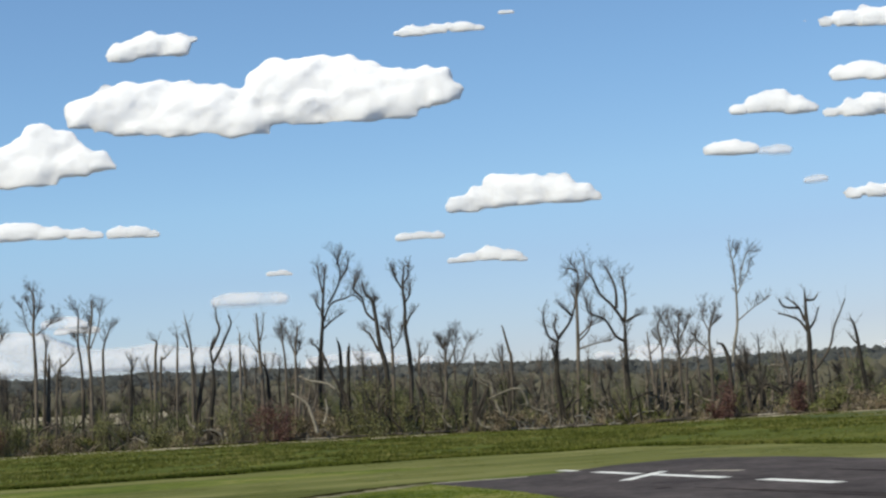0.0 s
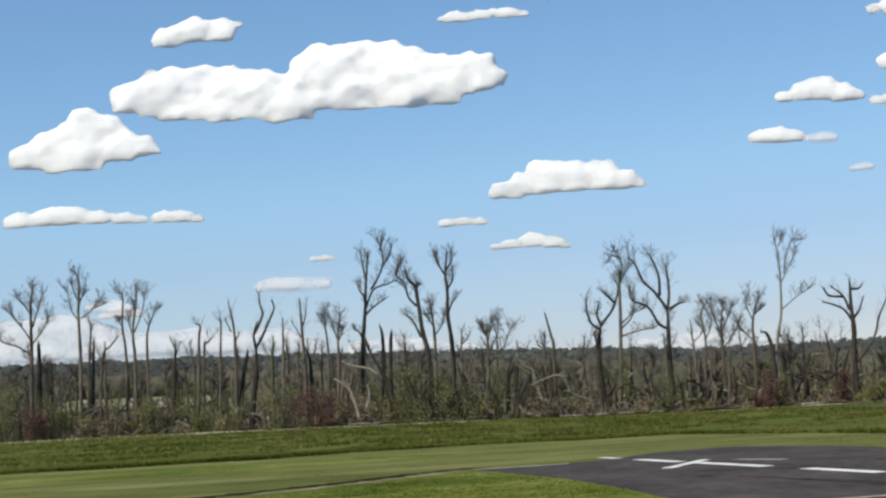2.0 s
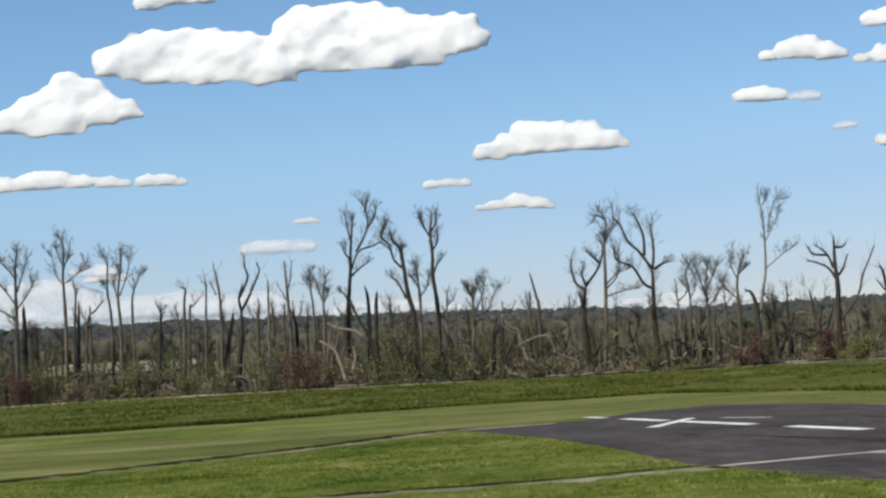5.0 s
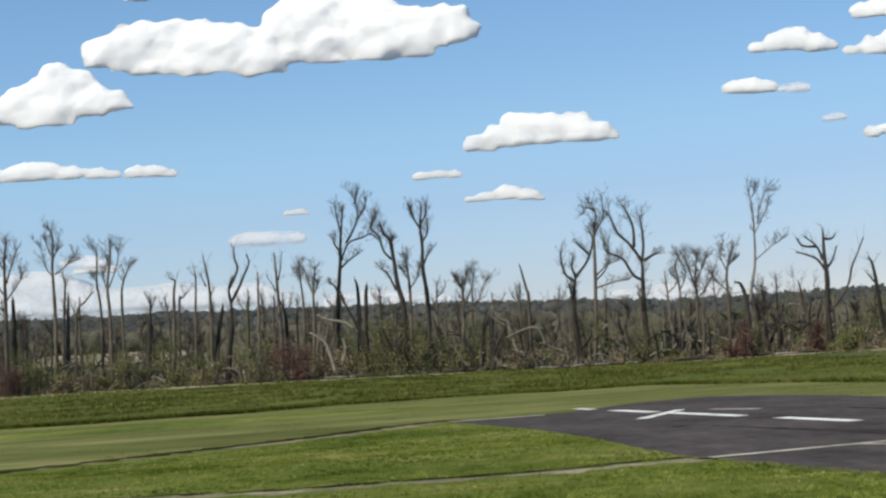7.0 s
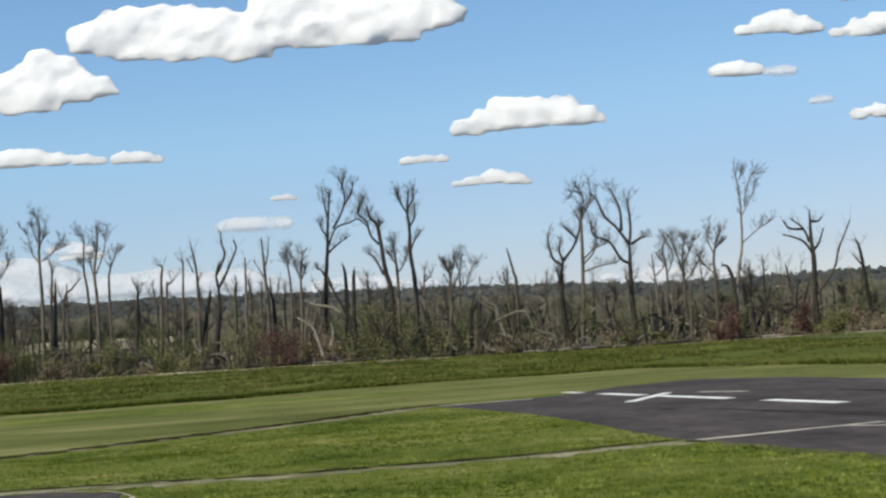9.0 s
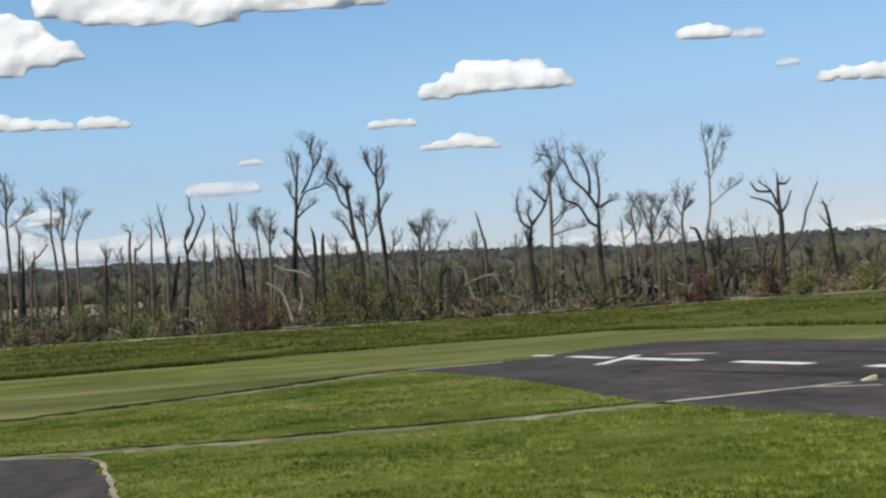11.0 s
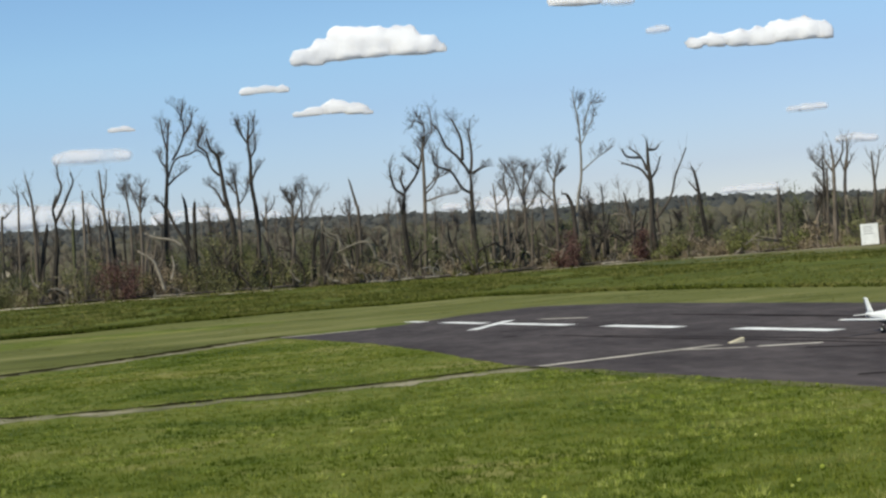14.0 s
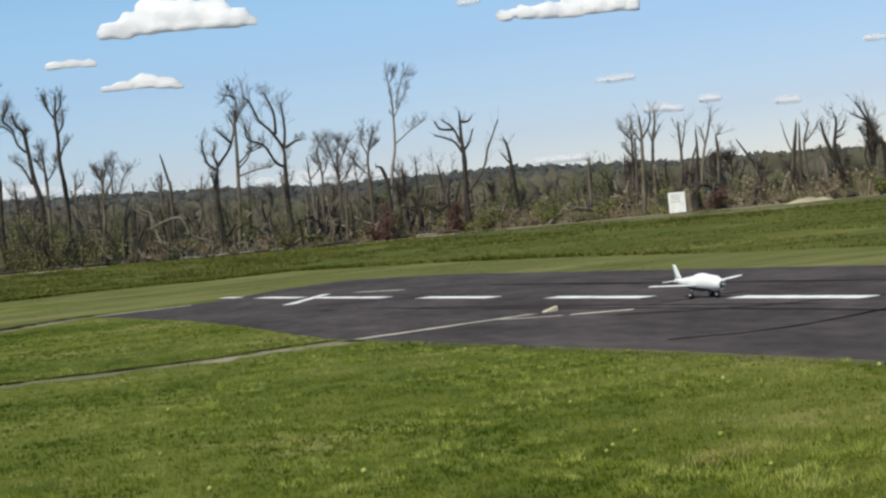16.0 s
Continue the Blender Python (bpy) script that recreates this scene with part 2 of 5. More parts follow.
def tube(bm, line, r0, r1, sides=7, gnarl=0.0, cap=True, power=1.0):
    """A tapered, slightly uneven tube along a line of points."""
    rings = []
    n = len(line)
    for i, q in enumerate(line):
        ahead = (line[min(i + 1, n - 1)] - line[max(i - 1, 0)]).normalized()
        side = ahead.cross(Vector((0.13, 1, 0.07))).normalized()
        other = ahead.cross(side)
        r = r1 + (r0 - r1) * (1 - i / (n - 1)) ** power
        ring = []
        for k in range(sides):
            a = 2 * math.pi * k / sides
            s = r * (1 + gnarl * random.uniform(-1, 1))
            ring.append(bm.verts.new(q + (side * math.cos(a) + other * math.sin(a)) * s))
        rings.append(ring)
    for a, b in zip(rings, rings[1:]):
        for k in range(sides):
            bm.faces.new((a[k], a[(k + 1) % sides], b[(k + 1) % sides], b[k]))
    if cap:
        bm.faces.new(rings[0][::-1]), bm.faces.new(rings[-1])


def box(bm, x0, x1, y0, y1, z0, z1, bevel=0.0, turn=None):
    m = Matrix.Translation(((x0 + x1) / 2, (y0 + y1) / 2, (z0 + z1) / 2)) @ Matrix.Diagonal((x1 - x0, y1 - y0, z1 - z0, 1))
    made = bmesh.ops.create_cube(bm, size=1, matrix=(turn or Matrix()) @ m)["verts"]
    if bevel:
        edges = {e for v in made for e in v.link_edges}
        bmesh.ops.bevel(bm, geom=list(edges), offset=bevel, segments=2, affect="EDGES", profile=0.5)
    return made


# ---- the ground: one sheet to the horizon, with a slight rise to the wood and the wooded ridge beyond ----
RIDGE_AT = (-180, -60, -16, -10, -4, 0, 4, 8, 14, 20, 27, 60, 180)
RIDGE_UP = (1.4, 2.0, 2.34, 2.32, 2.19, 2.08, 1.95, 1.68, 1.66, 1.27, 1.0, 0.9, 1.4)
RISE_AT = (-180, -40, -16, -10, -5, 0, 4, 8, 180)
RISE_UP = (0, 1.6, 1.15, 1.0, 0.72, 0.48, 0.14, 0, 0)
EDGE_AT = (-180, -20, 6.6, 12.2, 16.4, 20.3, 27.2, 40, 180)
EDGE_OUT = (192, 192, 190, 184, 163, 142, 118, 100, 100)


def height(x, y):
    """Height of the ground, in metres."""
    a, r = np.degrees(np.arctan2(x, y)), np.hypot(x, y)
    near = np.interp(a, RISE_AT, RISE_UP) * np.clip((y - 60) / 120, 0, 1) ** 1.5
    top = np.tan(np.radians(np.interp(a, RIDGE_AT, RIDGE_UP))) * 900 - 7
    s = np.clip((r - 230) / 670, 0, 1)
    return near + top * s * s * (3 - 2 * s) * (1 - 0.5 * np.clip((r - 950) / 1500, 0, 1))


def edge_of_wood(x):
    """How far ahead the wood begins, for a place x metres to the side."""
    y = 180.0
    for _ in range(6):
        y = float(np.interp(math.degrees(math.atan2(x, y)), EDGE_AT, EDGE_OUT))
    return y


def sheet(name, along, across, mat, lift):
    """A strip of ground surface between two lines y0(x), y1(x), laid a little above the sheet below it."""
    xs, k = along, across[2]
    verts, faces = [], []
    for x in xs:
        a, b = across[0](x), across[1](x)
        for j in range(k + 1):
            y = a + (b - a) * j / k
            verts.append((x, y, float(height(x, y)) + lift))
    for i in range(len(xs) - 1):
        for j in range(k):
            q = i * (k + 1) + j
            faces.append((q, q + k + 1, q + k + 2, q + 1))
    return from_arrays(name, verts, faces, mat, smooth=True)


angles = np.radians(np.concatenate([np.arange(-40, 60, 1.0), np.arange(60, 320, 5.0)]))
radii = np.concatenate([[2.5, 5, 8, 12, 17, 24, 32, 42, 55, 70, 90, 110, 130, 150, 170, 190, 210], np.arange(230, 1000, 22), [1100, 1250, 1500, 2000, 3000, 4400]])
verts, faces = [(0, 0, 0)], []
for r in radii:
    for a in angles:
        x, y = r * math.sin(a), r * math.cos(a)
        verts.append((x, y, float(height(x, y))))
m = len(angles)
for k in range(m):
    faces.append((0, 1 + (k + 1) % m, 1 + k))
for i in range(len(radii) - 1):
    for k in range(m):
        a, b = 1 + i * m + k, 1 + i * m + (k + 1) % m
        faces.append((a, b, b + m, a + m))
ground = from_arrays("ground", verts, faces, GRASS, smooth=True)
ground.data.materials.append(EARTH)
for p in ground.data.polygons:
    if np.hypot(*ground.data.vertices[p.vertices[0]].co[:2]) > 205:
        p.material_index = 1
tagged(ground, "patchy mown spring grass field rising to wooded ridge", "ground", kind="structure")

# strips of grass beyond the runway
def band_start(x):
    return float(np.interp(x, (-60, -10, -1, 5, 9, 12.7, 15.2, 16, 19, 24), (72, 72, 77, 74.5, 74, 64, 50, 40, 25, 8)))


def band_end(x):
    return edge_of_wood(x) - 3


xs = np.concatenate([np.linspace(-75, -12, 25), np.linspace(-11, 24, 50)])
strip = sheet("grass_strip", xs, (lambda x: float(np.interp(x, (-75, -7.75, -3.2, -1, 4, 10.1, 12.7, 24), (32, 35.4, 41.5, 45.4, 49, 20, 7.9, 7.8))), band_start, 8), PALE_GRASS, 0.004)
tagged(strip, "pale closely mown strip of grass beside runway", "grass", kind="structure")
xs = np.concatenate([np.linspace(-75, -12, 25), np.linspace(-11, 24, 50), np.linspace(25, 75, 20)])
long_strip = sheet("grass_verge", xs, (lambda x: band_start(x) if x < 24 else 8, band_end, 14), LONG_GRASS, 0.008)
tagged(long_strip, "band of longer dark green grass before the wood", "grass", kind="structure")
lane = sheet("lane", np.linspace(-75, 2, 50), (lambda x: edge_of_wood(x) - 17.0 + 1.5 * math.sin(x * 0.3), lambda x: edge_of_wood(x) - 1.5 * max(0.05, min(1, (2 - x) / 20)) - 3.0 * max(0, 1 - (2 - x) / 20), 2), DIRT, 0.03)
tagged(lane, "narrow pale dirt lane along the wood's edge", "lane", kind="structure")
bare = sheet("bare_soil", np.linspace(26, 62, 40), (lambda x: edge_of_wood(x) - 13 + 6 * noise.noise((x * 0.25, 0, 0)), lambda x: edge_of_wood(x) - 4 + 6 * noise.noise((x * 0.3, 4, 0)), 2), DIRT, 0.03)
tagged(bare, "worn strip of bare pale soil at the wood's edge", "soil", kind="structure")
DRY_AT, DRY_FROM = (9, 11, 12.5, 14, 20, 24, 29), (183, 174, 150, 126, 112, 100, 92)
verts, faces = [], []
for i, a in enumerate(np.linspace(9, 29, 90)):
    far = float(np.interp(a, EDGE_AT, EDGE_OUT)) + 0.5
    near = min(far - 1, float(np.interp(a, DRY_AT, DRY_FROM)) + 9 * noise.noise((a * 1.6, 2.0, 0)))
    for k in range(9):
        y = near + (far - near) * k / 8
        x = y * math.tan(math.radians(a))
        verts.append((x, y, float(height(x, y)) + 0.012))
    if i:
        faces += [(9 * i + k - 9, 9 * i + k, 9 * i + k + 1, 9 * i + k - 8) for k in range(8)]
dry = from_arrays("dry_grass_strip", verts, faces, DRY_GRASS, smooth=True)
tagged(dry, "dry yellowish grass strip along the wood's edge", "grass", kind="structure")
field = sheet("far_field", np.linspace(-112, -68, 20), (lambda x: 405, lambda x: 470, 4), DIRT, 0.6)
tagged(field, "pale bare field beyond the trees", "field", kind="structure")


# ---- runway ----
LEFT_Y = (-60, 13, 16.2, 18.3, 22.8, 24.5, 26.9, 30.9, 36.3, 41.2, 45.1, 46.2, 50, 52)
LEFT_X = (20.4, 6.56, 5.83, 5.23, 4.0, 3.45, 3.14, 2.78, 2.04, 0.93, 0.0, 3.2, 5.4, 7.8)
RIGHT_Y = (-60, 26.7, 33.9, 39.5, 47.5, 52)
RIGHT_X = (28, 13.6, 12.4, 11.5, 10.1, 8.3)


def slab(name, ys, left, right, mat, top, cells=10, ragged=0.06):
    """A thin paved slab with ragged edges and a small skirt down into the soil."""
    verts, faces = [], []
    for i, y in enumerate(ys):
        x0 = left(y) + ragged * noise.noise((y * 1.7, 3.1, 0)) * 2
        x1 = right(y) + ragged * noise.noise((y * 1.7, 9.4, 0)) * 2
        row = [(x0 - 0.05, y, -0.03)] + [(x0 + (x1 - x0) * j / cells, y, top) for j in range(cells + 1)] + [(x1 + 0.05, y, -0.03)]
        verts += row
    k = cells + 3
    for i in range(len(ys) - 1):
        for j in range(k - 1):
            q = i * k + j
            faces.append((q, q + 1, q + k + 1, q + k))
    return from_arrays(name, verts, faces, mat, smooth=False)


runway = slab("runway", np.concatenate([np.linspace(-60, 8, 15), np.linspace(9, 52, 130)]), lambda y: float(np.interp(y, LEFT_Y, LEFT_X)), lambda y: float(np.interp(y, RIGHT_Y, RIGHT_X)), TARMAC, 0.012)
tagged(runway, "worn dark grey tarmac runway for model aircraft", "runway", kind="structure")
apron = slab("apron", np.linspace(9, 22.9, 40), lambda y: -22 - 0.3 * y, lambda y: float(np.interp(y, (9, 15.1, 16.8, 19.2, 21.8, 22.9), (-1.52, -2.76, -3.12, -3.61, -4.25, -5.35))), TARMAC, 0.012)
tagged(apron, "dark grey tarmac apron with a broken soil edge", "apron", kind="structure")


def ribbon(name, points, width, mat, lift, parent=None, ragged=0.0, steps=8):
    """A flat strip along a line on the ground."""
    line = spline([(x, y, 0) for x, y in points], steps) if len(points) > 2 else [Vector((*points[0], 0)).lerp(Vector((*points[1], 0)), k / 8) for k in range(9)]
    verts, faces = [], []
    for i, q in enumerate(line):
        d = (line[min(i + 1, len(line) - 1)] - line[max(i - 1, 0)]).normalized()
        s = Vector((-d.y, d.x, 0))
        for e in (-1, 1):
            w = width / 2 * (1 + ragged * noise.noise((q.x * 2.3, q.y * 2.3, e * 5.0)) * 1.6)
            p = q + s * (e * w)
            verts.append((p.x, p.y, lift))
    for i in range(len(line) - 1):
        faces.append((2 * i, 2 * i + 2, 2 * i + 3, 2 * i + 1))
    return from_arrays(name, verts, faces, mat, parent)


CENTRE, ALONG = Vector((3.685, 48.95)), Vector((0.2114, -0.9774))
for s0, s1 in [(0.3, 1.9), (3.7, 7.2), (8.4, 12.9)] + [(14.9 + 5.8 * k, 18.4 + 5.6 * k) for k in range(9)]:
    dash = ribbon("centre_dash", [CENTRE + ALONG * s0, CENTRE + ALONG * s1], 0.36 if s0 > 3 else 0.3, PAINT, 0.017, runway, 0.12)
for head, foot in (((5.9, 42.3), (4.42, 38.3)), ((6.5, 41.3), (7.35, 39.5))):
    ribbon("arrow_arm", [head, foot], 0.3, OLD_PAINT if foot[0] > 6 else PAINT, 0.021, runway, 0.2)
ribbon("cross_line", [(3.66, 23.6), (5.1, 24.1), (6.6, 24.62)], 0.26, OLD_PAINT, 0.019, runway, 0.25)
ribbon("cross_line", [(6.0, 24.3), (6.35, 23.85), (6.72, 23.5)], 0.16, OLD_PAINT, 0.017, runway, 0.3)
ribbon("cross_line", [(6.86, 23.5), (7.66, 22.98)], 0.2, OLD_PAINT, 0.017, runway, 0.3)
ribbon("end_line", [(0.0, 44.9), (1.3, 44.97), (2.6, 45.15)], 0.36, OLD_PAINT, 0.023, runway, 0.25)
for line, wide in (([(5.2, 33), (6.5, 28), (8.0, 22.5), (9.2, 17)], 0.10), ([(6.0, 30.5), (7.4, 26), (9.2, 20)], 0.08), ([(7.2, 22.4), (8.5, 21), (11.5, 19.6)], 0.12), ([(6.2, 17.5), (7.5, 17.2), (9.5, 18.2)], 0.12), ([(9.6, 33), (10.8, 27), (11.8, 22)], 0.14), ([(8.9, 37), (9.6, 33.5), (10.2, 30)], 0.16), ([(4.8, 36.2), (6.6, 35.0), (8.0, 33)], 0.1)):
    ribbon("tar_seam", line, wide, CRACK, 0.0145, runway, 0.6)
stain = bmesh.new()
bmesh.ops.create_circle(stain, cap_ends=True, segments=14, radius=0.16, matrix=pose(4.63, 33.5, 0.0155))
part("oil_stain", stain, CRACK, runway, "small dark oil stain", smooth=False)

edging = ribbon("gravel_edging", [(-30, 25.6), (-15, 24.4), (-5, 23.35), (-2.5, 22.75), (-1, 22.85), (1.2, 22.95), (2.6, 23.35), (3.66, 23.62)], 0.7, GRAVEL, 0.005, None, 0.9, 30)
tagged(edging, "thin grey gravel edging laid across the grass", "edging", kind="structure")
# dark strip laid in place of the shadow beside the edging
lip = ribbon("shade_line", [(-30, 26.1), (-15, 24.9), (-5, 23.75), (-2.5, 23.15), (-1, 23.25), (1.2, 23.4), (2.6, 23.9), (3.5, 24.15)], 0.32, EDGE_SHADE, 0.009, None, 1.2, 30)
tagged(lip, "dark broken line painted as grass-edge shadow beside gravel edging", "soil line", kind="structure")
trench = ribbon("gravel_edging", [(-24, 20.5), (-16, 27.4), (-9, 33.6), (-5.6, 37.5), (-3.2, 40.8), (-1, 44.6), (0.2, 45.6)], 0.36, GRAVEL, 0.009, None, 1.1, 30)
gravel_end = ribbon("gravel_edging", [(-5.2, 37.6), (-3.6, 39.6), (-2.2, 42.0), (-1.2, 43.8), (-0.4, 44.8)], 0.8, GRAVEL, 0.007, None, 0.8, 20)
tagged(gravel_end, "broad end of old gravel strip beside runway tip", "edging", kind="structure")
tagged(trench, "overgrown strip of grey gravel in the grass", "edging", kind="structure")
# the far grass edge's shadow, drawn as a dark ribbon
far_lip = ribbon("shade_line", [(-24, 21.1), (-16, 28.0), (-9, 34.2), (-5.6, 38.1), (-3.2, 41.4), (-1, 45.2), (0.2, 46.1)], 0.8, EDGE_SHADE, 0.014, None, 0.7, 30)
tagged(far_lip, "dark line painted as grass-edge shadow beside old gravel", "soil line", kind="structure")
border = ribbon("soil_border", [(-1.42, 9), (-2.68, 15.1), (-3.04, 16.8), (-3.54, 19.2), (-4.2, 21.8), (-5.35, 22.95)], 0.075, DIRT, 0.016, None, 1.0, 10)
tagged(border, "crumbling pale soil border of tarmac apron", "soil border", kind="structure")


fringe = ribbon("grass_fringe", [(20, -58), (10.5, -8), (6.5, 13), (5.78, 16.2), (5.18, 18.3), (3.95, 22.8), (3.6, 23.8)], 0.5, DRY_GRASS, 0.005, None, 0.7, 12)
tagged(fringe, "dry flattened grass fringe along the tarmac edge", "grass", kind="structure")


# ---- trees ----
def twigs(bm, line, r, count, reach, rng, depth=1):
    """Fine bare branchlets along the outer part of a limb, each curving upwards."""
    n = len(line)
    for _ in range(count):
        i = min(n - 2, int(n * rng.uniform(0.25, 1.0)))
        q = line[i]
        d = (line[i + 1] - line[i]).normalized()
        out = Vector((rng.uniform(-1, 1), rng.uniform(-1, 1), rng.uniform(-0.2, 0.9)))
        d = (d * 0.55 + out * 0.8).normalized()
        length = reach * rng.uniform(0.4, 1.0)
        pts = [q]
        for k in range(3):
            d = (d + Vector((rng.uniform(-0.25, 0.25), rng.uniform(-0.25, 0.25), rng.uniform(-0.1, 0.3)))).normalized()
            pts.append(pts[-1] + d * length / 3)
        tube(bm, pts, r, r * 0.35, 3, cap=False)
        if depth:
            twigs(bm, pts, r * 0.65, 3, length * 0.55, rng, depth - 1)


def dead_tree(x, y, r, bark, density, trunk, *limbs, group="storm-broken trees at the wood edge", z=None, name="tree"):
    """A storm-broken leafless tree: a trunk, its limbs and the twigs left on them. Points are metres to the side and up from its foot."""
    rng = random.Random(int(x * 91 + y * 7))
    tree = empty(name, x, y, float(height(x, y)) if z is None else z)
    tall = max(p[1] for p in (*trunk, *(q for limb in limbs for q in limb)))
    look_of = {"dark": "dark-barked", "grey": "grey-barked", "pale": "pale slender", "green": "moss-green"}[bark]
    state = "snapped bare trunk without any branches" if not limbs and not density else "storm-broken tree with few stripped limbs" if density < 2 else "leafless tree with fine bare twigs"
    tagged(tree, f"{'tall' if tall > 13 else 'short' if tall < 7 else 'mid-height'} {look_of} {state}", "tree", group)
    lean = rng.uniform(-0.04, 0.04)
    stem = spline([(a, lean * b, b) for a, b in trunk], 5)
    thin = 0.32 if limbs or len(trunk) > 3 else 0.6
    bm = bmesh.new()
    stem[0] = stem[0] - Vector((0, 0, 0.1))
    tube(bm, stem, r * 1.4, r * 1.15 * thin, 9, 0.12, power=0.8)
    if not density or bark == "dark":
        for k in range(4):                     # splintered tip
            tip = stem[-1] + Vector((rng.uniform(-1, 1), rng.uniform(-1, 1), 0)) * r * 0.3
            tube(bm, [tip - Vector((0, 0, r)), tip + Vector((rng.uniform(-0.2, 0.2) * r, 0, r * rng.uniform(0.8, 2.2)))], r * 0.3 * thin, r * 0.05, 4)
    part("trunk", bm, BARK[bark], tree)
    fine = bmesh.new()
    if density:
        twigs(fine, stem[len(stem) // 2:], 0.026, 8 * density, 1.9, rng, 2 if density > 2 else 1)
    for limb in limbs:
        side = rng.choice((-1, 1)) * rng.uniform(0.15, 0.5)
        far = math.dist(limb[0], limb[-1])
        line = spline([(a, lean * b + side * far * (k / (len(limb) - 1)), b) for k, (a, b) in enumerate(limb)], 5)
        bm = bmesh.new()
        tube(bm, line, max(0.06, r * 0.58), max(0.03, r * (0.26 if bark == "dark" else 0.16)), 7, 0.10)
        part("limb", bm, BARK[bark], tree)
        if density:
            twigs(fine, line, 0.023, 3 + 7 * density, 0.8 + far * 0.28, rng, 2 if density > 2 else 1 if density > 1 else 0)
        else:
            twigs(fine, line, 0.02, 3, 0.8, rng, 0)
    if density or limbs:
        tagged(part("crown", fine, TWIG, tree), kind="stuff")
    else:
        fine.free()
    return tree


dead_tree(-51.3, 193.8, 0.20, 'grey', 4, ((0, -0.2), (0.3, 8), (0.4, 12), (0.5, 16), (0.9, 18.3)),
          ((0.4, 11.7), (-0.6, 13.4), (-1.6, 14.8), (-2.2, 15.5)),
          ((0.4, 10), (-1.1, 11.1), (-2.7, 11.8), (-3, 13.5)),
          ((0.6, 13.3), (1.5, 15.3), (2.4, 17.2)),
          ((0.5, 11.3), (2, 12.9), (3.1, 14.5)),
          ((0.5, 14.7), (-0.5, 16.1), (-1.6, 17.1)))
dead_tree(-50.8, 195.3, 0.27, 'dark', 0, ((0, -0.2), (0.3, 7.3), (0.4, 11.4)))
dead_tree(-45.6, 194.3, 0.17, 'grey', 3, ((0, -0.2), (0.2, 9.1), (0.1, 14.4), (0.3, 18.4), (-0.1, 19.5)),
          ((0.1, 13.8), (-0.8, 15.2), (-1.4, 17.9)),
          ((0.4, 14.1), (1.6, 15.1), (2.7, 16.6)),
          ((0.2, 15.8), (0.7, 17.4), (0.8, 19)),
          ((0, 16.4), (-0.6, 18.5)),
          ((1.6, 15.1), (3.3, 15.7)))
dead_tree(-45.2, 195.5, 0.13, 'grey', 1, ((0, -0.2), (0.6, 9.7), (0.8, 12.4), (0.6, 14.5)),
          ((0.8, 12.4), (1.2, 13.4)))
dead_tree(-45, 195.6, 0.27, 'dark', 0, ((0, -0.2), (0.4, 3.2), (0.8, 7.7), (1, 11.5)))
dead_tree(-43, 192.8, 0.13, 'grey', 1, ((0, -0.2), (0.5, 8.9), (1.5, 10.5), (2.6, 11.7)))
dead_tree(-38.7, 192.4, 0.16, 'grey', 3, ((0, -0.2), (0.2, 8.7), (0.1, 12), (0.7, 15.9), (0.6, 16.9)),
          ((0.3, 12), (1.2, 13.9), (1.7, 15.5), (1.6, 16.5)),
          ((0.2, 10.7), (-0.4, 13.3), (-0.6, 14)),
          ((0.5, 14), (0.1, 15.6)))
dead_tree(-40.7, 196.6, 0.13, 'grey', 3, ((0, -0.2), (0.3, 9.2), (0, 13), (0.2, 16.4), (-0.3, 17.1)),
          ((0, 13), (-0.7, 14)))
dead_tree(-37.4, 193.6, 0.13, 'grey', 3, ((0, -0.2), (0.1, 10), (0.4, 12.6), (1.3, 14.6)))
dead_tree(-40, 193.5, 0.20, 'dark', 0, ((0, -0.2), (0.1, 3.1), (0.3, 7.4)))
dead_tree(-35.2, 197.2, 0.17, 'dark', 1, ((0, -0.2), (0.4, 8.3), (0.6, 10.7)),
          ((0.5, 9.3), (1.1, 11)),
          ((0.5, 10), (0, 11.4)))
dead_tree(-31.9, 194.5, 0.17, 'grey', 1, ((0, -0.2), (0.4, 7.1), (0.6, 11.1), (0.8, 12.4), (0.2, 12.8)))
dead_tree(-31.4, 196.4, 0.13, 'grey', 1, ((0, -0.2), (0.4, 9.8), (0.8, 10.5), (1.7, 11.4)))
dead_tree(-27.3, 194.5, 0.17, 'grey', 1, ((0, -0.2), (0.2, 8.9), (0.1, 12.3), (-0.4, 15.3)),
          ((-0.2, 11.6), (-0.8, 13.3)),
          ((0.2, 10.3), (0.8, 11.6)))
dead_tree(-29.4, 195.3, 0.13, 'grey', 1, ((0, -0.2), (0.4, 9), (0.6, 12.4), (0.5, 13.7)))
dead_tree(-25.4, 192.8, 0.30, 'dark', 1, ((0, -0.2), (0.4, 3.5), (0.9, 6.8), (0.9, 9.7)),
          ((0.9, 9.7), (0.8, 11.1), (1.4, 12.6)),
          ((0.9, 9.4), (1.9, 11), (2.6, 12.3), (3.4, 13.9), (3.2, 14.9)),
          ((0.8, 11.1), (1.8, 13.3), (1.5, 14.7), (1.4, 16.1)))
dead_tree(-27.4, 195.3, 0.27, 'dark', 0, ((0, -0.2), (0.5, 3.3), (1, 6.2), (1.5, 8.5), (1.7, 9.4)))
dead_tree(-23.4, 196.3, 0.17, 'green', 1, ((0, -0.2), (0.3, 6.8), (0.4, 9.8)))
dead_tree(-19.1, 194.5, 0.20, 'grey', 1, ((0, -0.2), (0.1, 6.3), (0, 9.3), (-0.1, 12.6), (-0.2, 15.3)),
          ((0.1, 10), (-0.6, 11.3), (-1.4, 12.7)),
          ((0.1, 12), (0.5, 13.3), (0.8, 15.3)))
